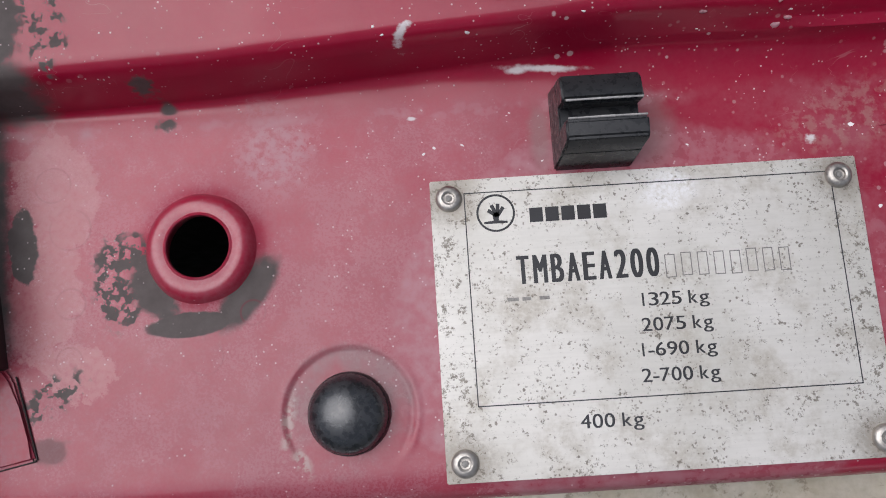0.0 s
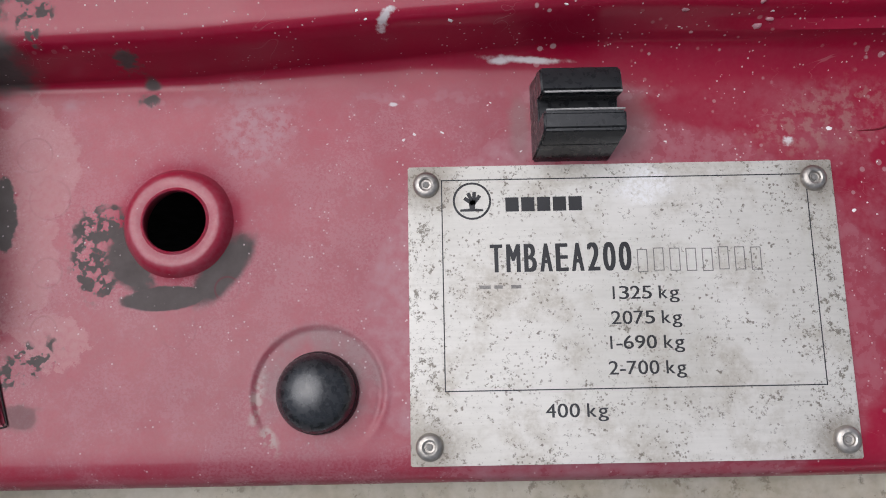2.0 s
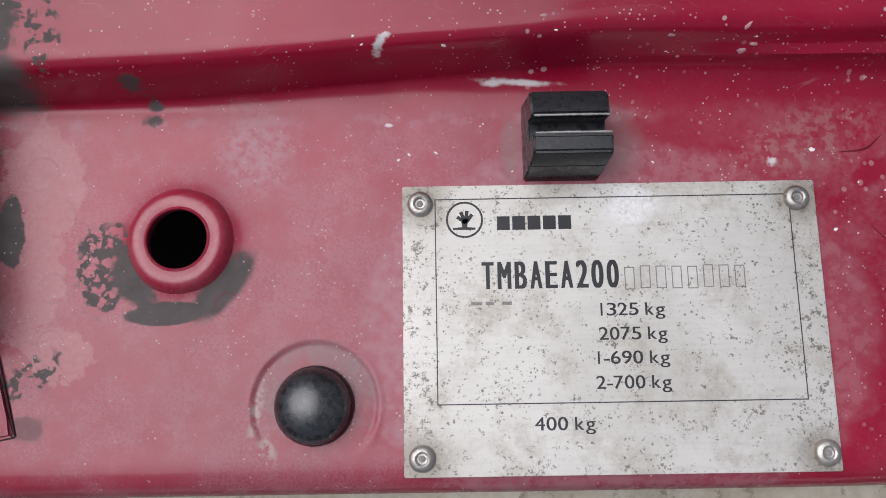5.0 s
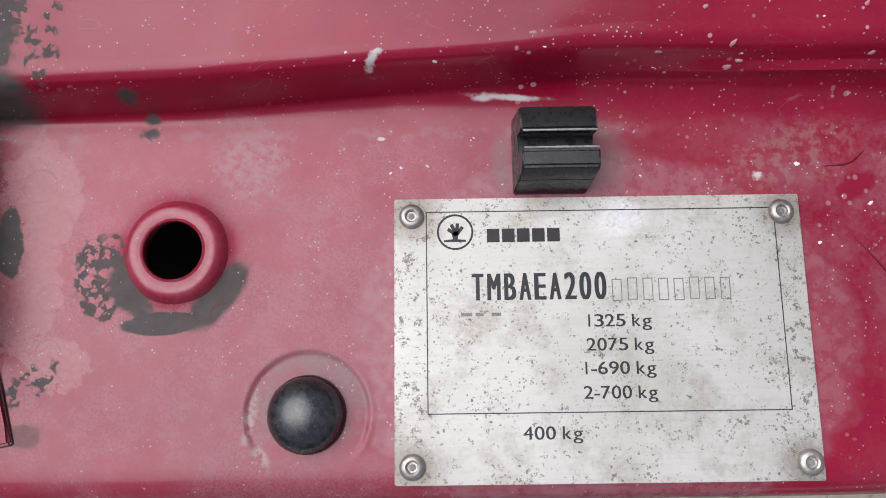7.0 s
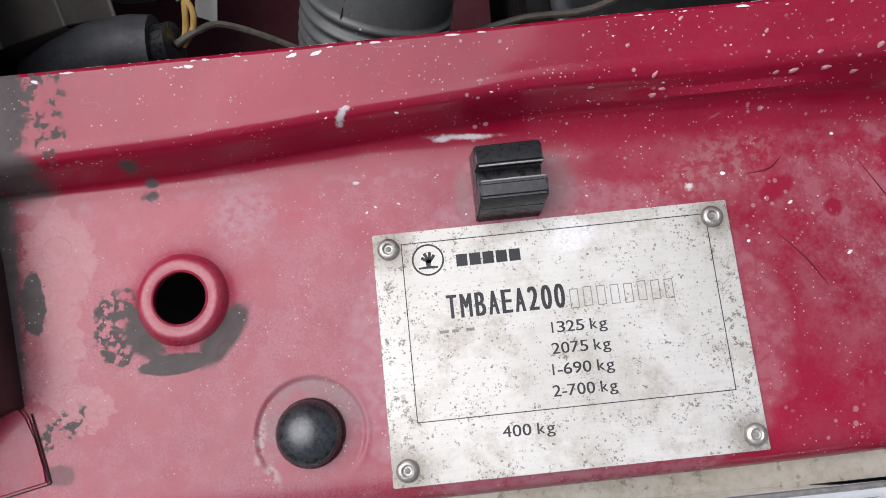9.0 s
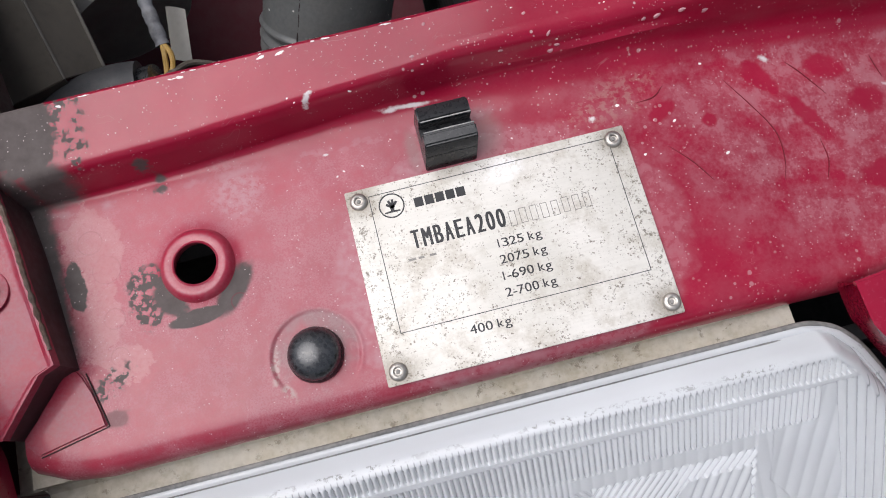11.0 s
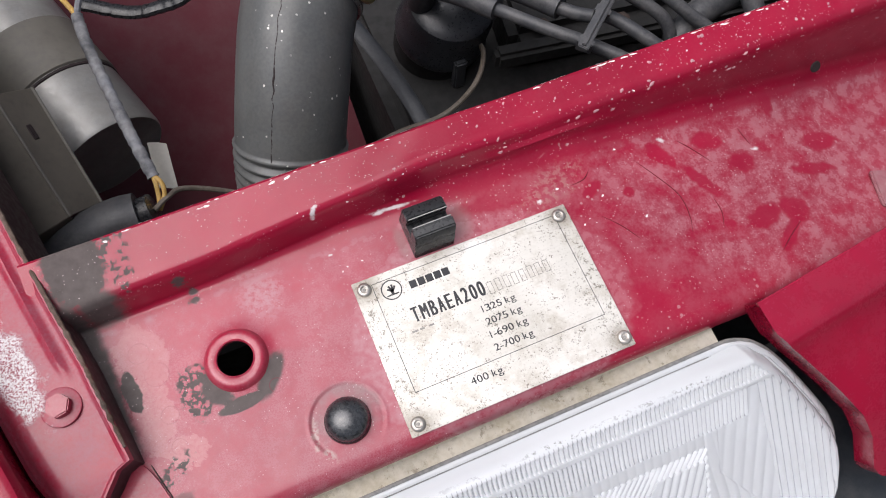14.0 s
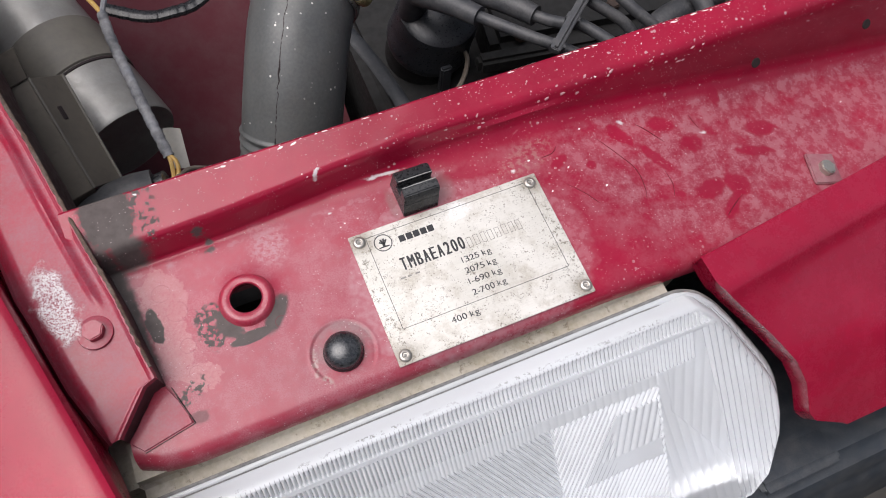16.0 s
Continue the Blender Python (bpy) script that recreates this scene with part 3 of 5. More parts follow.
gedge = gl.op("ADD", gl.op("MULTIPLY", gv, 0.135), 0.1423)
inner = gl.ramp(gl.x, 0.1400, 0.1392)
# dark look of the flute grooves, painted into the glass colour
flute_shade = gl.most(
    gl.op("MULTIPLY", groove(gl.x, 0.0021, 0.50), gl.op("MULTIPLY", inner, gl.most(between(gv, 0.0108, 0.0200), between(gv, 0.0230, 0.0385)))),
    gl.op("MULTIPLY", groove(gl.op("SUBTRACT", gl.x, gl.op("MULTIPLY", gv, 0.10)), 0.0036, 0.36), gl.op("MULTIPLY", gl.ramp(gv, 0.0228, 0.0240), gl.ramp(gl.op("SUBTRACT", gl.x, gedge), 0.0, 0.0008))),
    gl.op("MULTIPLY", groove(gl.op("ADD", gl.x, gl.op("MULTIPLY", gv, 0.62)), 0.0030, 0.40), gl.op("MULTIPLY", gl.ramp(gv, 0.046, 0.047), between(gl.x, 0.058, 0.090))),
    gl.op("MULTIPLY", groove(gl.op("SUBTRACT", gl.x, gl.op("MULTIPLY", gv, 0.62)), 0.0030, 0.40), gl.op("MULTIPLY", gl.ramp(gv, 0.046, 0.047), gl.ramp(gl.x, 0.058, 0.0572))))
flute_shade = gl.op("MULTIPLY", flute_shade, gl.ramp(gl.noise(70, 5, 0.7, seed=2), 0.30, 0.60, 0.25, 1.0))
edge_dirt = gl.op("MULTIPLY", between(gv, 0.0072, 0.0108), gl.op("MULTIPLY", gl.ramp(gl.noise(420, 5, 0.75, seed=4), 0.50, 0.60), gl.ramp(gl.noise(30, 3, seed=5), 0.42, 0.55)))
gcol = gl.mix(gl.op("MULTIPLY", flute_shade, 0.75), (0.90, 0.92, 0.94), (0.24, 0.25, 0.26))
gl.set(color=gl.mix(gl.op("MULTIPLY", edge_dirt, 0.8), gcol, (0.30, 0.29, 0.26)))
gl.bump(gl.noise(600, 3), 0.04, 0.0002)
lamp_glass = gl.m

# ---- ground ----
bm = bm_grid(40, 40, lambda s, t: ((s - 0.5) * 600, (t - 0.5) * 600, 0))
single("ground", bm, asphalt, "dark worn asphalt under the parked car", "ground", kind="structure")


# unseen dark ring, added to dim the sky near the horizon
ring_mat = simple("horizon_ring", (0.045, 0.055, 0.035), 0.9, grain=2, vary=0.5).m
bm = bm_grid(64, 6, lambda s, t: (14 * math.cos(2 * math.pi * s), 14 * math.sin(2 * math.pi * s), 4.5 * t + 0.8 * t * noise.noise(Vector((9 * math.cos(2 * math.pi * s), 9 * math.sin(2 * math.pi * s), 0)))))
single("backdrop", bm, ring_mat, "unseen dark ring added to dim the horizon sky", "backdrop", kind="structure")


# ---- front panel: deck with upstand ----
def deck_z(x):
    return Z0 - 0.20 * (max(0.0, x - 0.112) if x > 0.14 else (max(0.0, x - 0.084) ** 2) / (2 * 0.056)) if x < 0.30 else Z0 - 0.0376 - 0.06 * (1 - math.exp(-(x - 0.30) / 0.30))


def panel_profile(x):
    """Points (y, z) of a cut through the panel at x, from the front lip to the rear fold."""
    z = deck_z(x)
    yf = table(x, [(-0.12, 0.006), (-0.108, 0.0005), (-0.095, -0.0012), (0.5, -0.0012)])
    yb = 0.0915
    r = table(x, [(-0.1, 0.0020), (0.0, 0.0030), (0.06, 0.008), (0.12, 0.012), (0.5, 0.014)])
    ys = table(x, [(-0.12, 0.0930), (-0.05, 0.0945), (0.0, 0.0980), (0.05, 0.1005), (0.1, 0.0995), (0.5, 0.1005)])
    zs = table(x, [(-0.12, 0.7665), (0.0, 0.7675), (0.2, 0.7690), (0.5, 0.769)])
    yr, zr = 0.1165, 0.7715
    pts = [(yf + 0.003, z - 0.0125), (yf - 0.0020, z - 0.0120), (yf - 0.0034, z - 0.0095), (yf - 0.0030, z - 0.0060),
           (yf - 0.0016, z - 0.0028), (yf + 0.0006, z - 0.0008), (yf + 0.0032, z)]
    a, b = yf + 0.006, yb - r
    pts += [(a + (b - a) * i / 110, z) for i in range(111)]
    for i in range(1, 9):                       # fillet into the wall
        t = i / 8 * math.pi / 2
        pts.append((b + (r + (ys - yb - 0.0025)) * math.sin(t) * min(1, 1), z + r * (1 - math.cos(t))))
    yw, zw = pts[-1]
    rt = table(x, [(-0.12, 0.0042), (0.02, 0.0040), (0.10, 0.0065), (0.5, 0.0085)])
    for i in range(1, 7):
        f = i / 6
        pts.append((yw + (ys - 0.0004 - yw) * f, zw + (zs - rt - zw) * f))
    for i in range(1, 7):                       # rounded front edge of the ridge
        t = i / 6 * math.pi / 2
        pts.append((ys + rt * (1 - math.cos(t)), zs - rt + rt * math.sin(t)))
    y1, z1 = pts[-1]
    pts += [(y1 + (yr - y1) * i / 12, z1 + (zr - z1) * i / 12) for i in range(1, 13)]
    pts += [(yr + 0.0012, zr - 0.0006), (yr + 0.0018, zr - 0.002), (yr + 0.002, zr - 0.010), (yr + 0.001, zr - 0.03)]
    return pts


COLLAR, BUTTON = (-0.0535, 0.0560), (-0.0208, 0.0165)
panel = thing("slam_panel", (0.05, 0.05, Z0 - 0.012), "crimson painted steel front panel with dusty scratched deck", "car panel")


XS = [-0.118 + 0.0015 * k for k in range(27)] + [-0.0775 + 0.0005 * k for k in range(160)] + [0.0025 + 0.00185 * k for k in range(238)]


def pressed(x, y):
    """Height of the flare round the collar and the groove round the dome."""
    r = math.hypot(x - COLLAR[0], y - COLLAR[1])
    h = 0.0017 * math.exp(-max(0.0, r - 0.0120) / 0.0030)
    r = math.hypot(x - BUTTON[0], y - BUTTON[1])
    h += step(0.003, 0.013, y) * (0.00020 * math.exp(-((r - 0.0154) / 0.0009) ** 2) - 0.00030 * math.exp(-((r - 0.0143) / 0.0006) ** 2) - 0.00030 * step(0.0148, 0.0134, r))
    return h


def panel_point(s, t, cache={}):
    x = XS[round(s * (len(XS) - 1))]
    p = cache.setdefault(x, panel_profile(x))
    y, z = p[round(t * (len(p) - 1))]
    calm = min(step(0.016, 0.030, math.hypot(x - c[0], y - c[1])) for c in (COLLAR, BUTTON))
    z += calm * 0.0005 * noise.noise(Vector((x * 22, y * 26, 3))) + calm * 0.0002 * noise.noise(Vector((x * 70, y * 70, 9)))
    if -0.085 < x < 0.01 and 0.0 < y < 0.088:
        z += pressed(x, y)
    return (x, y, z)


count = len(panel_profile(0)) - 1
bm = bm_grid(len(XS) - 1, count, panel_point)
gone = [f for f in bm.faces if (f.calc_center_median().xy - Vector(COLLAR)).length < 0.0118]
bmesh.ops.delete(bm, geom=gone, context="FACES")
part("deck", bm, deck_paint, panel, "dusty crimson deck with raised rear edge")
# raised collar round the open hole, its lip worn unevenly
bm = bm_lathe([(0.0136, 0.0004), (0.0130, 0.0011), (0.0126, 0.0020), (0.0121, 0.0029), (0.0115, 0.0036), (0.0109, 0.0040), (0.0101, 0.0042), (0.0088, 0.0041),
               (0.0079, 0.0039), (0.0076, 0.0041), (0.0074, 0.0042), (0.0072, 0.0040), (0.0071, 0.0032), (0.0073, 0.0020), (0.0085, -0.0020)], (*COLLAR, Z0), seg=96)
for v in bm.verts:
    r = Vector((v.co.x - COLLAR[0], v.co.y - COLLAR[1]))
    if v.co.z > Z0 + 0.001:
        v.co.z += 0.00035 * noise.noise(Vector((r.x * 160, r.y * 160, 4)))
        k = 1 + 0.020 * noise.noise(Vector((r.x * 120, r.y * 120, 8)))
        v.co.x, v.co.y = COLLAR[0] + r.x * k, COLLAR[1] + r.y * k
part("collar", bm, collar_paint, panel, "raised crimson collar round an open hole")
# tab folded over the front corner
tab = [(-0.1040, 0.0295), (-0.1010, 0.0312), (-0.0985, 0.0312), (-0.0965, 0.0285), (-0.0945, 0.0225), (-0.0922, 0.0150), (-0.0905, 0.0105), (-0.1130, 0.0060), (-0.1180, 0.0115)]
bm = bm_prism(tab, (0, 0, Z0 - 0.0005), (1, 0, 0), (0, 1, 0), (0, 0, 1), 0.0016, 0.0007, 3)
part("corner_tab", bm, flange_paint, panel, "folded crimson corner tab")
for a, b in (((-0.0905, 0.0104), (-0.1130, 0.0059)), ((-0.0958, 0.0292), (-0.0903, 0.0106))):
    d = Vector((b[0] - a[0], b[1] - a[1], 0))
    s = Vector((d.y, -d.x, 0)).normalized() * 0.00025
    bm = bm_tube([(a[0], a[1], Z0 + 0.0002), (a[0] + d.x / 2, a[1] + d.y / 2, Z0 + 0.0002), (b[0], b[1], Z0 + 0.0002)], 0.00022, 8, 6)
    part("seam", bm, dark_seam, panel, "dark open seam")
# small oval holes in the upstand
for x, z in ((0.2555, 0.7405), (0.333, 0.742)):
    bm = bm_lathe([(0.0030, 0.0), (0.0026, 0.0006), (0.0001, 0.0006)], (x, 0.0925, z), (0, -0.8, 0.6), 20, (True, False))
    part("hole", bm, dark_seam, panel, "small dark hole")

# drips and flecks of pale paint on the ridge
def surface(x, f):
    k, n = round(f * count), len(XS) - 1
    i = min(max(min(range(n + 1), key=lambda j: abs(XS[j] - x)), 1), n - 1)
    p = Vector(panel_point(i / n, k / count))
    d = Vector(panel_point((i + 1) / n, k / count)) - p
    e = Vector(panel_point(i / n, min(k + 1, count) / count)) - p
    p.x = x
    return p, d.normalized(), e.normalized(), d.cross(e).normalized()


def fleck(bm, x, f, r, long, high, turn, rnd):
    p, d, e, n = surface(x, f)
    if (p.xy - Vector(COLLAR)).length < 0.019 or (-0.001 < p.x < 0.101 and p.y < 0.07) or (0.029 < p.x < 0.05 and p.y < 0.09):
        return
    c, s = math.cos(turn), math.sin(turn)
    a, b = d * c + e * s, e * c - d * s
    ring = []
    for i in range(9):
        w = 2 * math.pi * i / 9
        q = r * (0.75 + 0.5 * rnd.random())
        ring.append(bm.verts.new(p + a * q * long * math.cos(w) + b * q * math.sin(w) - n * 0.00004))
    up = [bm.verts.new(p + (v.co - p) * 0.6 + n * high) for v in ring]
    top = bm.verts.new(p + n * high * 1.25)
    for i in range(9):
        j = (i + 1) % 9
        bm.faces.new((ring[i], ring[j], up[j], up[i]))
        bm.faces.new((up[i], up[j], top))


rnd = random.Random(4)
wall0, rear0 = 126 / count, 149 / count
bm = bmesh.new()
for k in range(260):                             # drops on ridge and wall
    x = 0.02 + 0.34 * rnd.random() ** 0.7
    f = wall0 + (rear0 - wall0) * rnd.random()
    fleck(bm, x, f, 0.00013 + 0.0008 * rnd.random() ** 7, 1 + 0.8 * rnd.random(), 0.00022, rnd.uniform(-0.6, 0.9), rnd)
for k in range(11):                              # long runs under the edge
    x = 0.065 + 0.16 * rnd.random()
    fleck(bm, x, (128 + 8 * rnd.random()) / count, 0.0004 + 0.0005 * rnd.random(), 1.5 + 0.8 * rnd.random(), 0.0004, rnd.uniform(-0.1, 0.9), rnd)
tagged(part("spatter", bm, drop_paint, panel, "pale dried drops of paint"), kind="stuff")
bm = bmesh.new()
for k in range(620):                             # chipped rear edge and scattered specks
    if k < 330:
        x = -0.085 + 0.43 * rnd.random() ** 0.8
        if noise.noise(Vector((x * 38, 0, 1))) < 0.02 and rnd.random() < 0.8:
            continue
        fleck(bm, x, (rear0 * count + rnd.choice((-1, 0, 0, 1, 1, 1))) / count, 0.00018 + 0.0006 * rnd.random() ** 2, 1.2 + 2.6 * rnd.random(), 0.00006, rnd.uniform(-0.25, 0.25), rnd)
    else:
        x, f = -0.09 + 0.42 * rnd.random() ** 0.7, rnd.uniform(75, 151) / count
        fleck(bm, x, f, 0.00011 + 0.0004 * rnd.random() ** 4, 1 + 1.6 * rnd.random(), 0.00006, rnd.uniform(-0.7, 0.9), rnd)
tagged(part("chipping", bm, chip_paint, panel, "small bright chips in the paint"), kind="stuff")

# thin curved scratches through the dust
def deck_height(x, y):
    return deck_z(x) + 0.0005 * noise.noise(Vector((x * 22, y * 26, 3))) + 0.0002 * noise.noise(Vector((x * 70, y * 70, 9)))


for line in (((0.143, 0.079), (0.151, 0.066), (0.156, 0.055), (0.155, 0.044), (0.152, 0.037)), ((0.167, 0.085), (0.174, 0.078), (0.182, 0.067)),
             ((0.2065, 0.080), (0.207, 0.075), (0.208, 0.070)), ((0.172, 0.050), (0.172, 0.042), (0.169, 0.035)), ((0.114, 0.058), (0.121, 0.050), (0.126, 0.042)),
             ((0.191, 0.015), (0.201, 0.021), (0.209, 0.025)), ((0.108, 0.076), (0.115, 0.077), (0.120, 0.081))):
    bm = bm_tube([(x, y, deck_height(x, y)) for x, y in line], lambda t: 0.00008 + 0.00022 * math.sin(math.pi * t), 40, 6)
    part("scratch", bm, scratch_red, panel, "thin dark red scratch")

# ---- type plate ----
PW, PH = 0.100, 0.0685
plate = thing("type_plate", (PW / 2, PH / 2, Z0), "pitted aluminium type plate riveted to the crimson deck", "plate")
PT = Z0 + 0.0011
bm = bm_prism([(0, 0), (PW, 0), (PW, PH), (0, PH)], (0, 0, Z0 + 0.0002), (1, 0, 0), (0, 1, 0), (0, 0, 1), 0.0009, 0.00025, 2)
part("plate", bm, plate_metal, plate, "dull pitted aluminium sheet")
for x, y in ((0.0043, 0.0640), (0.0953, 0.0640), (0.0966, 0.0042), (0.0042, 0.0042)):
    bm = bm_lathe([(0.0031, 0), (0.0031, 0.0004), (0.0029, 0.0009), (0.0023, 0.0013), (0.0017, 0.0014), (0.0013, 0.0012), (0.0012, 0.0006), (0.0002, 0.0005)], (x, y, PT), seg=28, cap=(False, True))
    r = part("rivet", bm, rivet_metal, plate, "dull round rivet")
    bm = bm_lathe([(0.0008, 0), (0.0007, 0.0004), (0.0003, 0.0005)], (x, y, PT + 0.0005), seg=12, cap=(False, True))
    part("pin", bm, faint_ink, r, "dark rivet pin")
LX0, LX1, LY0, LY1, LW = 0.0078, 0.0937, 0.0161, 0.0652, 0.00026
bm = bmesh.new()
for a, b in (((LX0, LY0), (LX1, LY0 + LW)), ((LX0, LY1 - LW), (LX1, LY1)), ((LX0, LY0), (LX0 + LW, LY1)), ((LX1 - LW, LY0), (LX1, LY1))):
    join(bm, bm_box((*a, PT - 0.0002), (*b, PT + 0.00004)))
part("border_line", bm, ink, plate, "thin black printed border", smooth=None)
for words, x0, x1, y0 in (("1325 kg", 0.0458, 0.0620, 0.0363), ("2075 kg", 0.0458, 0.0622, 0.0306), ("1-690 kg", 0.0446, 0.0624, 0.0250),
                          ("2-700 kg", 0.0446, 0.0624, 0.0193), ("400 kg", 0.0300, 0.0443, 0.0101)):
    bm = bm_word(words, x0, x1, y0, y0 + 0.0030, PT - 0.00003)
    join(bm, bm_word(words, x0 + 0.00011, x1 + 0.00011, y0, y0 + 0.0030, PT - 0.000025))
    part("lettering", bm, ink, plate, "black printed weight", smooth=None)
bm = bmesh.new()
for k in range(4):                               # heavy strokes
    join(bm, bm_word("TMBAEA200", 0.0182 + 0.00017 * k, 0.0516 + 0.00017 * k, 0.0430, 0.0496, PT - 0.00003 + 0.000004 * k, 0.0, 0.66))
part("lettering", bm, ink, plate, "bold black type code", smooth=None)
for k in range(8):                               # stamped serial, as plain open bars
    x0, y0 = 0.0528 + 0.00375 * k, 0.0424 + 0.0001 * ((k * 3) % 4)
    bm = bmesh.new()
    w, h, t = 0.0024, 0.0054, 0.00022
    for a, b in (((0, 0), (w, t)), ((0, h - t), (w, h)), ((0, 0), (t, h)), ((w - t, 0), (w, h))):
        join(bm, bm_box((x0 + a[0], y0 + a[1], PT - 0.0002), (x0 + b[0], y0 + b[1], PT + 0.00003)))
    part("stamped_bar", bm, faint_ink, plate, "faint stamped bar", smooth=None)
bm = bm_lathe([(0.0045, 0.0), (0.0045, 0.00005), (0.0040, 0.00005), (0.0040, 0.0)], (0.0150, 0.0600, PT - 0.00001), seg=40)
badge = part("round_badge", bm, ink, plate, "black printed ring", smooth=None)
bm = bmesh.new()
for ang, ln in ((55, 0.0026), (85, 0.0030), (115, 0.0030), (145, 0.0026)):
    c, s = math.cos(radians(ang)), math.sin(radians(ang))
    join(bm, bm_prism([(0, -0.0004), (ln, -0.0005), (ln, 0.0004), (0, 0.0004)], (0.0153, 0.0592, PT - 0.00003), (c, s, 0), (-s, c, 0), (0, 0, 1), 0.00008))
join(bm, bm_prism([(-0.0028, -0.0022), (0.0026, -0.0022), (0.0026, -0.0017), (0.0006, -0.0015), (0.0008, 0.0), (-0.0008, 0.0), (-0.0006, -0.0015), (-0.0028, -0.0017)], (0.0150, 0.0597, PT - 0.00003), (1, 0, 0), (0, 1, 0), (0, 0, 1), 0.00008))
part("badge_shape", bm, ink, badge, "plain black shape", smooth=None)
for k in range(5):                               # maker's word as plain blocks
    x0 = 0.0228 + 0.0037 * k
    bm = bm_box((x0, 0.0573, PT - 0.0002), (x0 + 0.0031, 0.0607, PT + 0.00004))
    part("word_block", bm, ink, plate, "black printed block", smooth=None)
for x0, x1 in ((0.0162, 0.0188), (0.0196, 0.0216), (0.0235, 0.0258)):
    part("word_block", bm_box((x0, 0.0392, PT - 0.0002), (x1, 0.0400, PT + 0.00003)), faint_ink, plate, "faint printed bar", smooth=None)

# ---- rubber stop and rubber dome ----
stop = thing("rubber_stop", (0.0395, 0.079, Z0), "black moulded rubber stop with stepped ribs beside the plate", "rubber block")


def rib_block(prof, bevel, x0=0.0300, w=0.0182):
    bm = bm_prism(prof, (x0, 0, Z0 - 0.0004), (0, 1, 0), (0, 0, 1), (1, 0, 0), w, bevel, 2)
    for v in bm.verts:
        v.co.x += 0.0010 * (v.co.z - Z0) / 0.016 - 0.0004
    return bm


part("body", rib_block([(0.0695, 0.0), (0.0706, 0.0100), (0.0815, 0.0098), (0.0880, 0.0090), (0.0890, 0.0)], 0.0004), rubber, stop)
part("rib", rib_block([(0.0706, 0.0095), (0.0712, 0.0150), (0.0722, 0.0163), (0.0760, 0.0166), (0.0767, 0.0158), (0.0764, 0.0095)], 0.0005), rubber, stop)
part("rib", rib_block([(0.0812, 0.0092), (0.0808, 0.0140), (0.0816, 0.0152), (0.0866, 0.0142), (0.0878, 0.0132), (0.0883, 0.0088)], 0.0005), rubber, stop)
for y, z in ((0.0812, 0.0151), (0.0766, 0.0163)):
    bm = bm_tube([(0.0312, y, Z0 + z - 0.0003), (0.0395, y, Z0 + z - 0.0002), (0.0485, y, Z0 + z - 0.0003)],
                 lambda t: 0.00022 + 0.00022 * abs(noise.noise(Vector((t * 26, y * 900, 2)))), 60, 6)
    part("worn_edge", bm, worn_rubber, stop, "pale worn edge")
buffer = thing("rubber_dome", (*BUTTON, Z0), "round black rubber buffer set in the deck", "rubber buffer")
dome = [(0.0088, 0.0026), (0.0088, 0.0034)] + [(0.0088 * math.cos(radians(a)), 0.0034 + 0.0056 * math.sin(radians(a))) for a in (12, 24, 36, 48, 60, 72, 82)] + [(0.0003, 0.009)]
part("dome", bm_lathe(dome, (*BUTTON, Z0 - 0.0004), seg=64, cap=(True, True)), dome_rubber, buffer, "smooth domed rubber top")
part("skirt", bm_lathe([(0.0094, -0.0012), (0.0093, 0.0006), (0.0090, 0.0020), (0.0086, 0.0028)], (*BUTTON, Z0 - 0.0004), seg=64, cap=(True, True)), rubber, buffer, "rubber skirt")
part("mould_line", bm_lathe([(0.0087, 0.0026), (0.0090, 0.0029), (0.0087, 0.0032)], (*BUTTON, Z0 - 0.0004), seg=64), rubber, buffer)

# ---- headlight ----
LV, LN, LO = Vector((0, -0.67, -0.7424)), Vector((0, -0.7424, 0.67)), Vector((0, -0.0190, 0.7537))
UR = [(0.0038, 0.138), (0.0060, 0.1455), (0.010, 0.1520), (0.019, 0.1605), (0.034, 0.1705), (0.060, 0.1855), (0.073, 0.1920), (0.085, 0.1955), (0.097, 0.1968), (0.112, 0.196), (0.137, 0.1885), (0.146, 0.178), (0.153, 0.155)]
UL = [(0.0038, -0.122), (0.007, -0.128), (0.012, -0.132), (0.14, -0.132), (0.156, -0.12)]
VMAX, VTOP = 0.153, 0.0038


def flutes(u, v):
    """Relief of the moulded ribs at u along and v down the glass."""
    def rib(c, pitch, deep):
        return 1.5 * deep * (abs(math.sin(math.pi * c / pitch)) - 0.75)

    v += 0.003 - (0.0016 * (u / 0.138) if u > 0 else 0.0)
    if v < 0.0105:
        return 0.0
    if v < 0.0200:
        return rib(u, 0.0021, 0.0014)
    if v < 0.0228:
        return 0.0006
    edge = 0.1455 + 0.135 * (v - 0.024)
    if u > edge:
        return rib(u - 0.10 * v, 0.0036, 0.0014)
    if v < 0.0385 and u < 0.140:
        return rib(u, 0.0021, 0.0014)
    if v < 0.0480 and u < 0.052:
        return rib(u, 0.0021, 0.00035)
    left = 0.0925 - 0.64 * (v - 0.054)
    if 0.0535 < v < 0.0895 and left < u < 0.1165:
        return 0.0006 + (rib(u + 0.30 * v, 0.0042, 0.0006) if u > left + 0.004 and v < 0.078 else 0.0)
    crease = 0.124 + 0.68 * (v - 0.065)
    if u > 0.118 and u < max(crease, 0.124):
        return 0.0003 + rib(u - 0.16 * v, 0.0050, 0.0003) * (1.0 if v > 0.06 else 0.5)
    if u >= crease and u > 0.118:
        return rib(u + 0.12 * v, 0.0058, 0.00025)
    if v > 0.046:
        return rib(u + (0.62 if u > 0.058 else -0.62) * v, 0.0030, 0.0012)
    return rib(u, 0.0042, 0.00020)


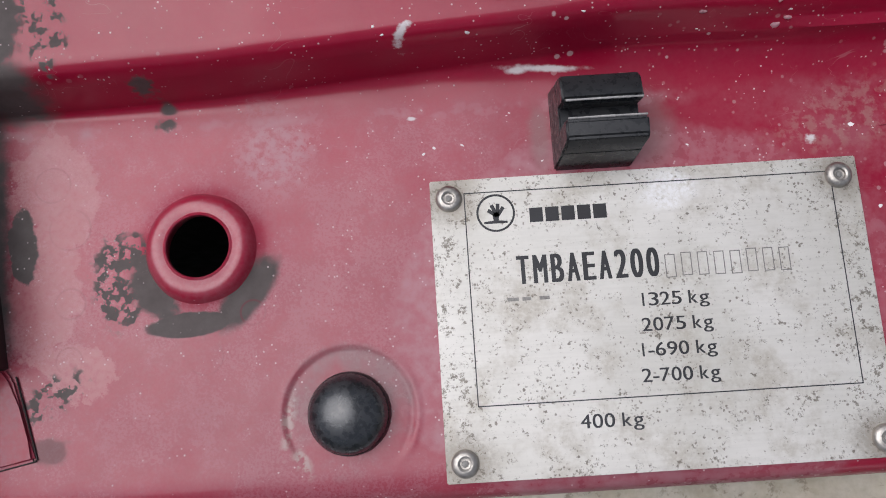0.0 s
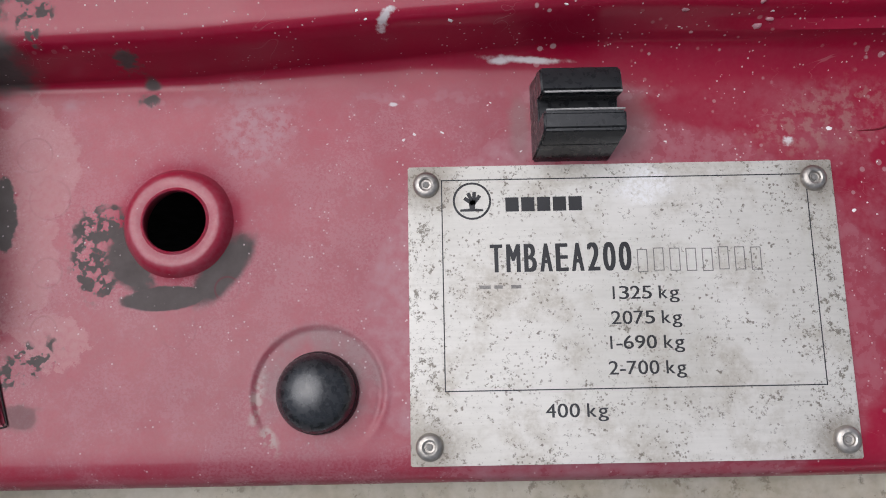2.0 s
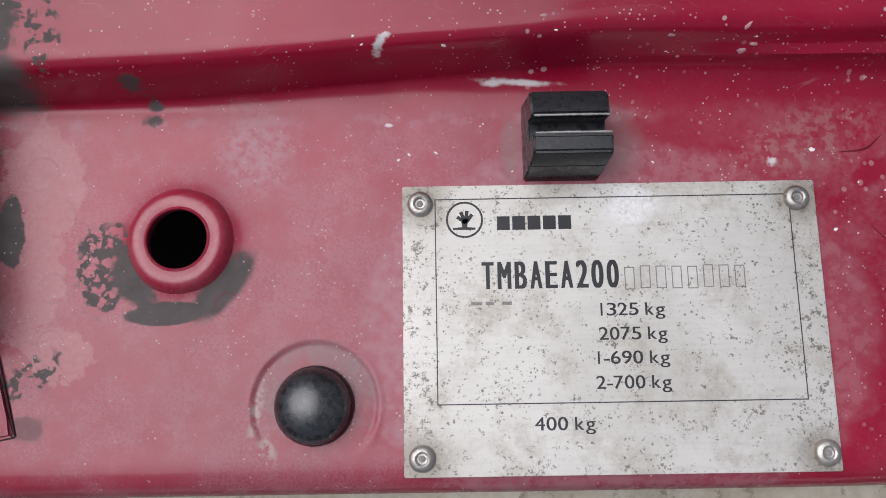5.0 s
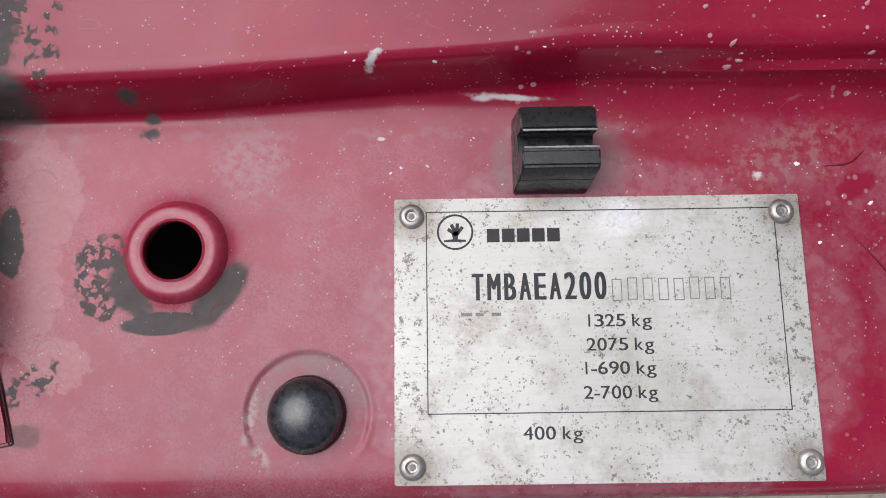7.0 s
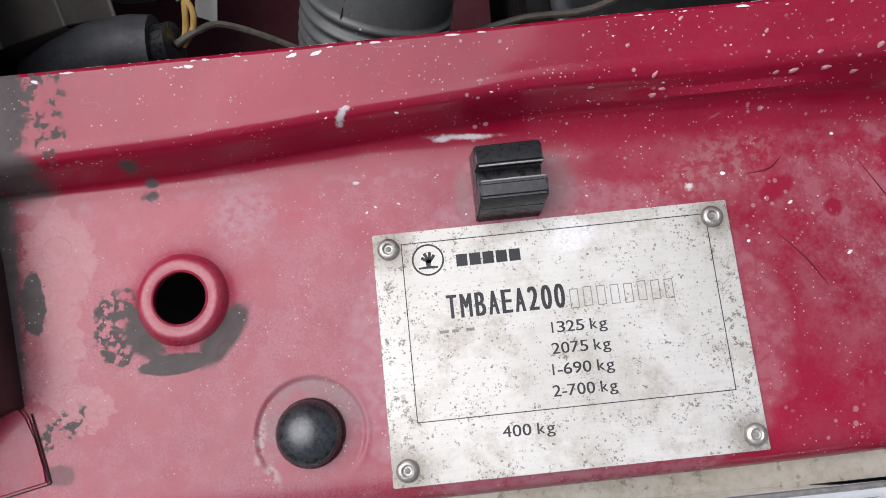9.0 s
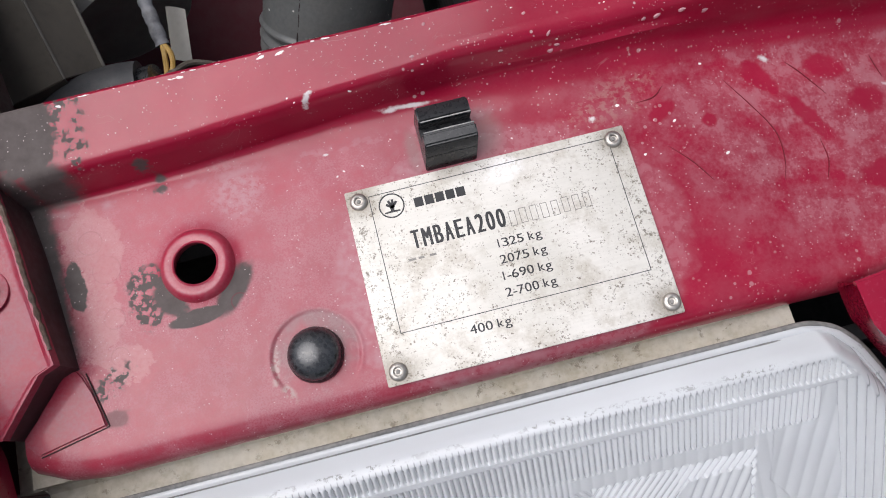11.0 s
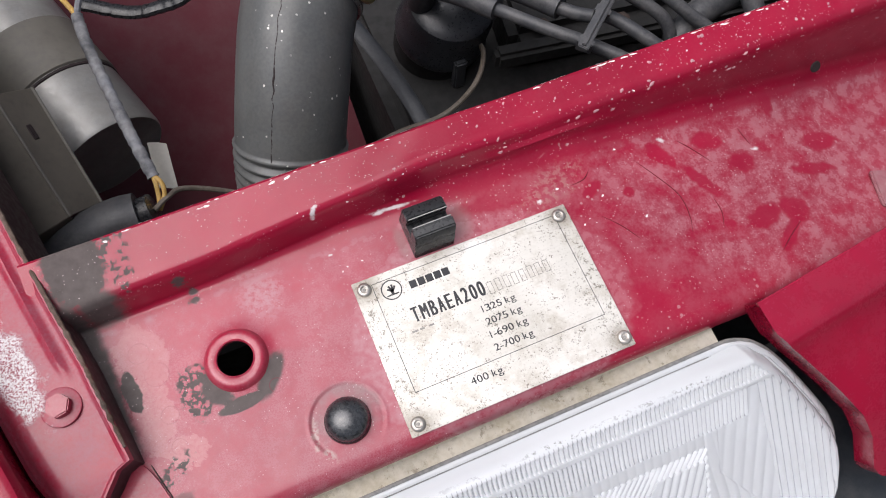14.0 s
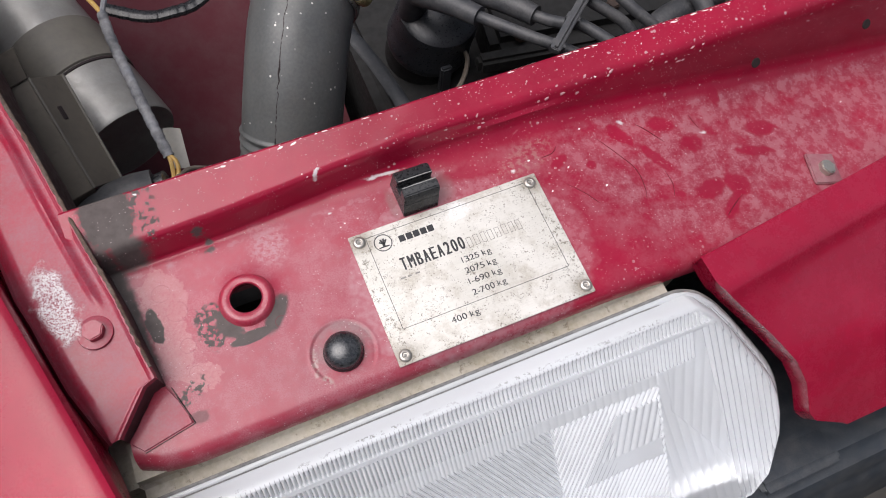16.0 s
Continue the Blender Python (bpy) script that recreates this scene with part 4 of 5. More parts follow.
def lens_point(s, t):
    if t < 0.04:
        v, n0 = VTOP, -0.0105 - 0.0025 * (1 - t / 0.04)
    elif t > 0.96:
        v, n0 = VMAX, -0.0105 - 0.0025 * (t - 0.96) / 0.04
    else:
        v, n0 = VTOP + (VMAX - VTOP) * (t - 0.04) / 0.92, None
    a, b = table(v, UL), table(v, UR)
    if s < 0.01:
        u, n1 = a, -0.0105 - 0.0025 * (1 - s / 0.01)
    elif s > 0.99:
        u, n1 = b, -0.0105 - 0.0025 * (s - 0.99) / 0.01
    else:
        u, n1 = a + (b - a) * (s - 0.01) / 0.98, None
    e = min(u - a, b - u, v - VTOP, VMAX - v)
    if u > 0.1:
        e = min(e, (b - u) * 0.80)
    # a narrow flange, a step, then the rounded shoulder
    if e < 0.0022:
        n = -0.0105 + 0.0012 * math.sqrt(max(0, 1 - (1 - e / 0.0022) ** 2))
    elif e < 0.0030:
        n = -0.0105
    else:
        f = min((e - 0.0030) / 0.0040, 1)
        n = -0.0100 + 0.0100 * math.sqrt(1 - (1 - f) ** 2) + (flutes(u, v) * step(0.0065, 0.0080, e) if e > 0.0065 else 0)
    for m in (n0, n1):
        if m is not None:
            n = min(n, m)
    return LO + Vector((u, 0, 0)) + LV * v + LN * n


lamp = thing("headlight", (0.03, 0.0, 0.66), "rectangular car headlight with clear fluted glass and cream housing", "headlight")
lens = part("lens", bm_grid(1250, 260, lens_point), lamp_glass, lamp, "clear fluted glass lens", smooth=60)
lens.visible_shadow = False


def bowl(s, t):
    v = 0.0050 + 0.1465 * t
    lo, hi = table(v, UL) + 0.0015, table(v, UR) - 0.0015
    a, b = 2 * s - 1, 2 * t - 1
    return LO + Vector((lo + (hi - lo) * s, 0, 0)) + LV * v + LN * (-0.0125 - 0.026 * (1 - a ** 6) * (1 - b ** 4))


part("reflector", bm_grid(60, 30, bowl), reflector_metal, lamp, "silvered reflector behind the glass")
bm = bm_box((-0.1315, -0.0125, 0.60), (0.1520, 0.036, 0.7412), 0.010, seg=5)
part("housing", bm, bucket_plastic, lamp, "dusty cream plastic housing")
rim = [(-0.12 + 0.03 * k, VTOP) for k in range(9)] + [(u - 0.0002, v) for v, u in UR]
rim = [LO + Vector((u, 0, 0)) + LV * (v - 0.0002) + LN * -0.0116 for u, v in rim]
part("seal", bm_tube(rim, 0.0009, 160, 8), seal_rubber, lamp, "thin grey seal round the glass")
# thin grey tube that stands for the shade in the glass step
rim = [LO + Vector((min(u, table(v, UR)) - k, 0, 0)) + LV * (v + 0.0026) + LN * -0.0101 for u, v, k in [(-0.12 + 0.03 * k, VTOP, 0.0) for k in range(9)] + [(u, v, 0.0030) for v, u in UR[1:]]]
part("groove_line", bm_tube(rim, 0.00035, 160, 6), seal_rubber, lens, "grey line built into the glass step for its shade")
bm = bm_text("TOP", 0.0520, 0.0605, -0.0016, 0.0016, 0.0, 0.01, 0.0003)
bm.transform(Matrix((( 1, 0, 0, 0), (0, -LV.y, LN.y, (LO + LV * 0.049).y), (0, -LV.z, LN.z, (LO + LV * 0.049).z), (0, 0, 0, 1))))
part("moulded_word", bm, lamp_glass, lens, "word moulded in the glass", smooth=None)

# ---- left wing with bolted flange ----
wing = thing("front_wing", (-0.14, 0.10, Z0 - 0.02), "crimson front wing with bolted inner flange", "car wing")
INNER = [(-0.03, -0.0925), (0.011, -0.1195), (0.013, -0.1185), (0.0295, -0.1035), (0.031, -0.0985), (0.07, -0.1045), (0.115, -0.1145), (0.158, -0.1230), (0.198, -0.1320), (0.6, -0.20)]
OUTER = [(-0.05, -0.1130), (0.011, -0.1230), (0.039, -0.1330), (0.071, -0.1400), (0.085, -0.1440), (0.128, -0.1505), (0.6, -0.225)]


def rail_z(y):
    return table(y, [(-0.05, 0.70), (0.004, 0.7540), (0.012, 0.7595), (0.03, 0.7635), (0.06, 0.7675), (0.12, 0.769), (0.6, 0.775)])


def flange(s, t):
    y = 0.0125 + 0.52 * t ** 1.6
    xi, xo = table(y, INNER), table(y, OUTER)
    z = rail_z(y)
    if s < 0.16:                                # rolled inner edge
        f = s / 0.16
        return (xi + 0.0006 * (1 - f), y, z + 0.0014 - 0.0030 * (1 - f))
    if s > 0.84:                                # gutter beside the wing's skin
        f = (s - 0.84) / 0.16
        return (xo - 0.004 * f, y, z - 0.010 * f)
    f = (s - 0.16) / 0.68
    x = xi + (xo - xi) * f
    bead = 0.0016 * math.exp(-(((x - xi) + 0.0075) / 0.0017) ** 2) * step(0.066, 0.076, y)
    lip = 0.0014 * step(0.0028, 0.0008, xi - x) 
    drop = 0.004 * step(0.75, 1.0, f) ** 2
    return (x, y, z + bead + lip - drop + 0.0003 * noise.noise(Vector((x * 60, y * 60, 2))))


part("flange", bm_grid(56, 120, flange), flange_paint, wing, "dull crimson flange with white crust")
# side of the flange: its colour holds grime and the gap's shade
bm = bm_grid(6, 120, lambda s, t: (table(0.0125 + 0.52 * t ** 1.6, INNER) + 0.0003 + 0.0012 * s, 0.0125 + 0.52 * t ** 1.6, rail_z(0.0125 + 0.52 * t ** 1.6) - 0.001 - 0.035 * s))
part("flange_wall", bm, grime_shade_paint, wing, "flange side, grime and gap shade in one dark colour")
bm = bm_tube([(table(y, INNER) + 0.0004, y, rail_z(y) + 0.0012) for y in (0.036, 0.058, 0.075, 0.1, 0.13, 0.16, 0.2, 0.3)],
             lambda t: 0.0008 + 0.0006 * noise.noise(Vector((t * 60, 1, 2))) + 0.0004 * t, 160, 8)
part("sealant_bead", bm, sealant, wing, "cracked brown sealant bead")


def skin(s, t):
    y = -0.16 + 0.75 * t
    xo = table(y, OUTER) - 0.004
    xe = -0.122 - 0.25 * y if y < 0.12 else -0.152 - 0.16 * (y - 0.12)
    ze = 0.780 + 0.03 * max(0.0, y) - 0.9 * max(0.0, -0.03 - y) ** 1.25
    if s < 0.1:                                 # side that falls to the gutter
        f = s / 0.1
        return (xo + (xe - xo) * f, y, (rail_z(max(y, 0.012)) - 0.014) * (1 - f) + ze * f)
    w = (s - 0.1) / 0.9 * 0.16
    a = min(w / 0.006, 1) * math.pi / 2         # rounded crest, then the falling skin
    return (xe - 0.004 * (1 - math.cos(a)) - 0.95 * max(0.0, w - 0.006), y, ze + 0.004 * math.sin(a) - 0.55 * max(0.0, w - 0.010) ** 1.35)


part("skin", bm_grid(60, 120, skin), wing_paint, wing, "glossy crimson outer skin")
bz = rail_z(0.0585)
BX, BY = -0.1160, 0.0585
bm = bm_lathe([(0.0076, 0.0), (0.0075, 0.0007), (0.0070, 0.0009), (0.002, 0.0009)], (BX, BY, bz - 0.0002), seg=40)
wash = part("washer", bm, flange_paint, wing, "painted round washer")
bm = bm_prism([(0.0047 * math.cos(radians(a)), 0.0047 * math.sin(radians(a))) for a in range(10, 370, 60)], (BX, BY, bz + 0.0004), (1, 0, 0), (0, 1, 0), (0, 0, 1), 0.0040, 0.0005, 2)
part("bolt_head", bm, collar_paint, wash, "crimson painted hexagon bolt head")

# ---- grille panel ----
grille = thing("grille_panel", (0.30, -0.04, 0.66), "glossy crimson grille panel between the headlights", "car panel")
GE = [(0, 0.1545), (0.014, 0.1560), (0.0233, 0.1611), (0.041, 0.1730), (0.056, 0.1830), (0.0745, 0.1942), (0.0906, 0.1992), (0.110, 0.2000), (0.1174, 0.2040), (0.129, 0.2250)]


def grille_fall(d):
    """Slope of the panel at the way d down from its rear edge."""
    return radians(9 + 41 * step(0.016, 0.024, d) - 9 * step(0.024, 0.034, d) + 6 * step(0.05, 0.10, d))


def grille_point(s, t):
    d = 0.130 * t                               # way down from the rear edge
    x = table(d, GE) + (0.52 - table(d, GE)) * s ** 1.7
    rear = -0.0050 + 0.115 * (x - 0.156) if x < 0.36 else 0.0185
    fall = [grille_fall(k * d / 24) for k in range(25)]
    dy = sum(math.cos(a) for a in fall) / 25 * d
    dz = sum(math.sin(a) for a in fall) / 25 * d
    fade = 1.0 if d < 0.026 else max(0.0, 1 - (d - 0.026) / 0.05)
    y, z = -0.0050 + (rear + 0.0050) * fade - dy, 0.7550 - dz
    return (x, y, z + 0.0004 * noise.noise(Vector((x * 20, d * 20, 4))))


part("face", bm_grid(90, 54, grille_point), grille_paint, grille, "glossy crimson pressed face", smooth=50)
part("edge_return", bm_grid(54, 6, lambda s, t: Vector(grille_point(0, s)) + Vector((0.0003 + 0.003 * t, 0.004 * t, -0.018 * t - 0.0004))), grille_paint, grille, "turned-in edge beside the lamp")
part("rear_flange", bm_grid(60, 4, lambda s, t: Vector(grille_point(s, 0)) + Vector((0, 0.0012 * t, -0.0135 * t - 0.0002))), grille_paint, grille, "rear edge turned down to the deck")
bm = bm_tube([Vector(grille_point(s, 0)) + Vector((0, 0, -0.0007)) for s in (0, 0.1, 0.2, 0.35, 0.5, 0.7, 1)], 0.0008, 60, 8)
part("rolled_edge", bm, grille_paint, grille, "rolled rear edge")
BZ = deck_z(0.269)
bolt = thing("panel_bolt", (0.2690, 0.0250, BZ), "plain steel hexagon bolt on a square washer", "bolt")
bm = bm_box((0.2600, 0.0155, BZ + 0.0002), (0.2790, 0.0350, BZ + 0.0024), 0.0007, turn=(0, 11, -14))
part("square_washer", bm, washer_paint, bolt, "dusty square washer")
bm = bm_prism([(0.0050 * math.cos(radians(a)), 0.0050 * math.sin(radians(a))) for a in range(0, 360, 60)], (0.2695, 0.0245, BZ + 0.0010), (0.98, 0, -0.2), (0, 1, 0), (0.2, 0, 0.98), 0.0045, 0.0006, 2)
part("bolt_head", bm, rivet_metal, bolt, "bare steel bolt head")

# ---- bumper ----
bprof = [(-0.02, 0.60), (-0.075, 0.625), (-0.105, 0.640), (-0.122, 0.642), (-0.135, 0.630), (-0.150, 0.600), (-0.155, 0.52), (-0.150, 0.42), (-0.02, 0.42)]
bumper = thing("front_bumper", (0.05, -0.09, 0.42), "dark blue-grey plastic front bumper", "bumper")
part("shell", bm_prism(bprof, (-0.9, 0, 0), (0, 1, 0), (0, 0, 1), (1, 0, 0), 1.9, 0.006, 3), bumper_plastic, bumper)
part("ledge", bm_prism([(-0.060, 0.612), (-0.100, 0.640), (-0.118, 0.646), (-0.124, 0.643), (-0.112, 0.632), (-0.070, 0.606)], (0.176, 0, 0), (0, 1, 0), (0, 0, 1), (1, 0, 0), 0.055, 0.003, 3), bumper_plastic, bumper, "raised ledge under the lamp corner")

# ---- engine bay ----
bay = thing("engine_bay_shell", (0.15, 0.45, 0.30), "dull dirty crimson engine bay sheet metal, bay shade in its colour", "car body")
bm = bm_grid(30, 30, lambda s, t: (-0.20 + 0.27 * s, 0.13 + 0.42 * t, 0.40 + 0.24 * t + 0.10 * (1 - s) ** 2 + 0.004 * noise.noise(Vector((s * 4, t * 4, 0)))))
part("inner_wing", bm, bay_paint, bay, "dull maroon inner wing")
# unseen floor, walls and panel, added so bay and lamp gaps stay dark
part("bay_dark_floor", bm_box((-0.70, 0.00, 0.30), (0.95, 0.95, 0.315)), engine_metal, bay, "unseen dark floor added to keep the bay dark")
part("rear_closing_wall", bm_box((-0.70, 0.90, 0.30), (0.95, 0.92, 0.86)), bay_paint, bay)
part("side_closing_wall", bm_box((-0.28, 0.02, 0.30), (-0.262, 0.90, 0.74)), bay_paint, bay)
part("side_closing_wall", bm_box((0.90, 0.02, 0.30), (0.92, 0.90, 0.74)), bay_paint, bay)
part("gap_backing", bm_box((-0.70, 0.080, 0.31), (0.95, 0.088, 0.688)), engine_metal, bay, "unseen dark panel added behind the lamp gaps")
# unseen open bonnet, added to block sky from behind the bay
bm = bm_prism([(0, 0), (1.8, 0), (1.8, 0.93), (0, 0.93)], (-0.75, 0.80, 1.00), (1, 0, 0), (0, 0.591, 0.806), (0, 0.806, -0.591), 0.02, 0.006, 3)
single("bonnet", bm, bonnet_mat, "unseen open car bonnet added to shade the engine bay", "bonnet", kind="structure")

# air hose with bellows, split and clamp
HOSE = [(0.060, 0.310, 0.706), (0.040, 0.263, 0.702), (0.027, 0.241, 0.692), (0.015, 0.219, 0.675), (0.003, 0.198, 0.650), (-0.004, 0.184, 0.620), (-0.007, 0.176, 0.580), (-0.008, 0.172, 0.50)]


def hose_radius(t):
    k = max(0.0, t - 0.555)
    return 0.0325 + (0.0016 * math.sin(k * 6 * 2 * math.pi / 0.0235 / 6) if k > 0 else 0.0)


hose = thing("air_hose", (-0.006, 0.170, 0.50), "cracked grey-black rubber air hose elbow with bellows", "hose")
part("tube", bm_tube(HOSE, hose_radius, 330, 40), hose_rubber, hose, "dusty cracked rubber", smooth=60)
line = smooth_line(HOSE, 330)
seam = []
for k in range(64, 200, 5):
    d = (line[k + 1] - line[k - 1]).normalized()
    e = Vector((-0.40, -0.50, 0.80))
    e = (e - d * e.dot(d)).normalized()
    w = noise.noise(Vector((k * 0.31, 2, 5)))
    side = d.cross(e)
    seam.append(line[k] + e * (hose_radius(k / 330) - 0.0003) + side * 0.0014 * w)
part("split", bm_tube(seam, lambda t: 0.00032 + 0.00038 * math.exp(-((t - 0.50) / 0.05) ** 2) + 0.00025 * noise.noise(Vector((t * 70, 0, 0))), 120, 8), dark_seam, hose, "dark split along the rubber")
c, d = line[54], (line[56] - line[52]).normalized()
bm = bm_lathe([(0.0328, -0.0055), (0.0342, -0.0055), (0.0346, -0.0045), (0.0344, 0.0), (0.0346, 0.0045), (0.0342, 0.0055), (0.0328, 0.0055)], c, d, 56)
band = part("hose_clamp", bm, clamp_steel, hose, "bright steel worm-drive clamp")
e = Vector((0.75, -0.30, 0.58))
e = (e - d * e.dot(d)).normalized()
ax = d.cross(e)
bm = bm_lathe([(0.0045, -0.011), (0.0048, -0.009), (0.0048, 0.007), (0.0045, 0.009)], c + e * 0.0375, ax, 18, (True, True))
part("worm_housing", bm, clamp_steel, band, "small steel worm housing")
bm = bm_lathe([(0.0052, 0.009), (0.0056, 0.0105), (0.0056, 0.0150), (0.0050, 0.0160)], c + e * 0.0375, -ax, 18, (True, True))
part("screw", bm, brass, band, "brass-coloured clamp screw")
for k in range(12):
    q = Matrix.Rotation(radians(-14 - 4 * k), 3, d)
    r = (q @ e)
    b = bm_box((-0.0003, -0.0035, -0.0004), (0.0003, 0.0035, 0.0004))
    z, x = r.normalized(), d.cross(r).normalized()
    b.transform(Matrix(((x.x, d.x, z.x, 0), (x.y, d.y, z.y, 0), (x.z, d.z, z.z, 0), (0, 0, 0, 1))))
    bmesh.ops.translate(b, verts=b.verts, vec=c + r * 0.0347)
    part("thread_slot", b, dark_steel, band, smooth=None)

# distributor and leads
DC, DA = Vector((0.139, 0.293, 0.562)), Vector((0.10, -0.18, 0.97)).normalized()
dist = thing("distributor", DC, "black ignition distributor with clipped plastic cap", "distributor")
part("body", bm_lathe([(0.020, -0.10), (0.022, -0.04), (0.030, -0.02), (0.0325, 0.0), (0.0325, 0.022)], DC, DA, 40, (True, True)), engine_metal, dist, "grimy dark body")
cap = part("cap", bm_lathe([(0.0345, 0.020), (0.0350, 0.024), (0.0345, 0.028), (0.0335, 0.030), (0.0330, 0.052), (0.0310, 0.060), (0.026, 0.064), (0.001, 0.066)], DC, DA, 48, (True, False)), cap_plastic, dist, "glossy black plastic cap")
q = Vector((0, 0, 1)).rotation_difference(DA).to_matrix()
TOW = []
for k, a in enumerate((10, 60, 115, 165)):
    o = q @ Vector((0.020 * math.cos(radians(a)), 0.020 * math.sin(radians(a)), 0.060)) 
    part("tower", bm_lathe([(0.0090, 0.0), (0.0082, 0.012), (0.0088, 0.013), (0.0085, 0.022), (0.006, 0.024)], DC + o, DA, 20, (False, True)), cap_plastic, cap)
    TOW.append(DC + o + DA * 0.018)
b = bm_box((-0.0045, -0.004, -0.016), (0.0045, 0.003, 0.014), 0.0012)
bmesh.ops.translate(b, verts=b.verts, vec=DC + q @ Vector((0, -0.036, 0.022)))
part("spring_clip", b, strap_mat, dist, "dull metal spring clip")
LEADS = [
    [(0.124, 0.280, 0.652), (0.153, 0.234, 0.665), (0.176, 0.206, 0.668), (0.196, 0.186, 0.668), (0.222, 0.158, 0.664), (0.26, 0.125, 0.64)],
    [(0.160, 0.262, 0.660), (0.187, 0.216, 0.672), (0.200, 0.203, 0.674), (0.213, 0.196, 0.674), (0.236, 0.165, 0.668), (0.275, 0.125, 0.64)],
    [TOW[0], (0.192, 0.258, 0.680), (0.212, 0.232, 0.680), (0.228, 0.210, 0.676), (0.248, 0.186, 0.666), (0.250, 0.165, 0.640)],
    [TOW[1], (0.206, 0.268, 0.684), (0.226, 0.244, 0.684), (0.241, 0.222, 0.680), (0.258, 0.190, 0.672), (0.300, 0.140, 0.65)],
]
for pts in LEADS:
    lead = thing("ignition_lead", pts[-1], "grey-black rubber ignition lead", "cable", group="ignition leads")
    part("cable", bm_tube(pts, 0.0042, 60, 14), lead_rubber, lead)
    part("boot_elbow", bm_lathe([(0.0086, -0.026), (0.0092, -0.022), (0.0090, -0.004), (0.0096, 0.002), (0.0094, 0.007), (0.0070, 0.0095)], pts[0], DA, 22, (True, True)), lead_rubber, lead, "upright rubber boot")
    part("boot", bm_tube([Vector(pts[0]), Vector(pts[0]).lerp(Vector(pts[1]), 0.5) + Vector((0, 0, 0.002)), pts[1]], lambda t: 0.0094 - 0.0022 * t, 16, 18), lead_rubber, lead, "thick rubber boot")
A, B = Vector((0.180, 0.177, 0.682)), Vector((0.247, 0.232, 0.690))
sep = thing("lead_separator", A, "grey plastic comb holding the ignition leads apart", "cable clip")
dr = (B - A).normalized()
sd = dr.cross(Vector((0, 0, 1))).normalized()
part("bar", bm_prism([(0, -0.0035), (0.086, -0.0035), (0.086, 0.0035), (0, 0.0035)], A, dr, sd, (0, 0, 1), 0.0035, 0.0006), lead_rubber, sep)
part("bar", bm_prism([(0.001, -0.0012), (0.085, -0.0012), (0.085, 0.0012), (0.001, 0.0012)], A + Vector((0, 0, 0.0032)), dr, sd, (0, 0, 1), 0.0022, 0.0004), lead_rubber, sep)
for f in (0.006, 0.030, 0.054, 0.078):
    part("tooth", bm_prism([(f - 0.003, -0.0048), (f + 0.003, -0.0048), (f + 0.002, 0.0048), (f - 0.002, 0.0048)], A + Vector((0, 0, -0.006)), dr, sd, (0, 0, 1), 0.0085, 0.0006), lead_rubber, sep)

# silver motor canister with its dark middle band
CA, CB = Vector((-0.099, 0.238, 0.636)), Vector((-0.150, 0.380, 0.655))
cd = (CB - CA).normalized()
can = thing("blower_canister", CA, "dusty grey cylindrical metal canister", "canister")
part("shell", bm_lathe([(0.004, 0.002), (0.030, 0.0015), (0.0345, 0.0), (0.0355, 0.002), (0.0355, 0.20)], CA, cd, 56, (True, True)), steel, can, "dusty light grey metal")
part("band", bm_lathe([(0.0353, 0.046), (0.0368, 0.047), (0.0368, 0.083), (0.0353, 0.084)], CA, cd, 56), band_steel, can, "dark grey strap band")
part("rim", bm_lathe([(0.0353, 0.0435), (0.0362, 0.044), (0.0362, 0.0455), (0.0353, 0.046)], CA, cd, 56), dark_seam, can)
# channel bracket
brk = thing("channel_bracket", (-0.125, 0.215, 0.60), "dark folded sheet steel channel bracket", "bracket")


def bm_sheet(pts, thick=0.0016):
    a, b, c, d = [Vector(p) for p in pts]
    n = (b - a).cross(d - a).normalized() * thick
    bm = bmesh.new()
    v = [bm.verts.new(p) for p in (a, b, c, d, a + n, b + n, c + n, d + n)]
    for f in ((0, 1, 2, 3), (4, 5, 6, 7), (0, 1, 5, 4), (1, 2, 6, 5), (2, 3, 7, 6), (3, 0, 4, 7)):
        bm.faces.new([v[i] for i in f])
    bmesh.ops.bevel(bm, geom=bm.edges[:], offset=0.0004, segments=1, affect="EDGES")
    return bm


BA, BB, BC, BD = (-0.152, 0.236, 0.716), (-0.1285, 0.240, 0.720), (-0.1165, 0.178, 0.690), (-0.142, 0.172, 0.688)
BE, BF = (-0.114, 0.250, 0.704), (-0.103, 0.188, 0.676)
part("web", bm_sheet((BA, BB, BC, BD)), dark_steel, brk, "dark steel web")
part("flange", bm_sheet((BB, BE, BF, BC)), dark_steel, brk, "brown-grey folded flange")
part("tongue", bm_sheet((BA, BB, (-0.1285, 0.252, 0.733), (-0.150, 0.250, 0.728))), dark_steel, brk)
part("leg", bm_sheet((BD, BC, (-0.112, 0.172, 0.58), (-0.138, 0.168, 0.58))), dark_steel, brk)
# turned edges, their highlights put in as lighter steel
for a, b in ((BA, BD), (BB, BC), (BE, BF)):
    part("turned_edge", bm_tube([a, Vector(a).lerp(Vector(b), 0.5), b], 0.0009, 12, 8), band_steel, brk, "turned edge in lighter steel for its highlight")
part("slot", bm_sheet(((-0.1205, 0.226, 0.7075), (-0.1185, 0.2275, 0.7055), (-0.117, 0.220, 0.702), (-0.119, 0.2185, 0.704)), 0.003), dark_seam, brk, "dark slot")
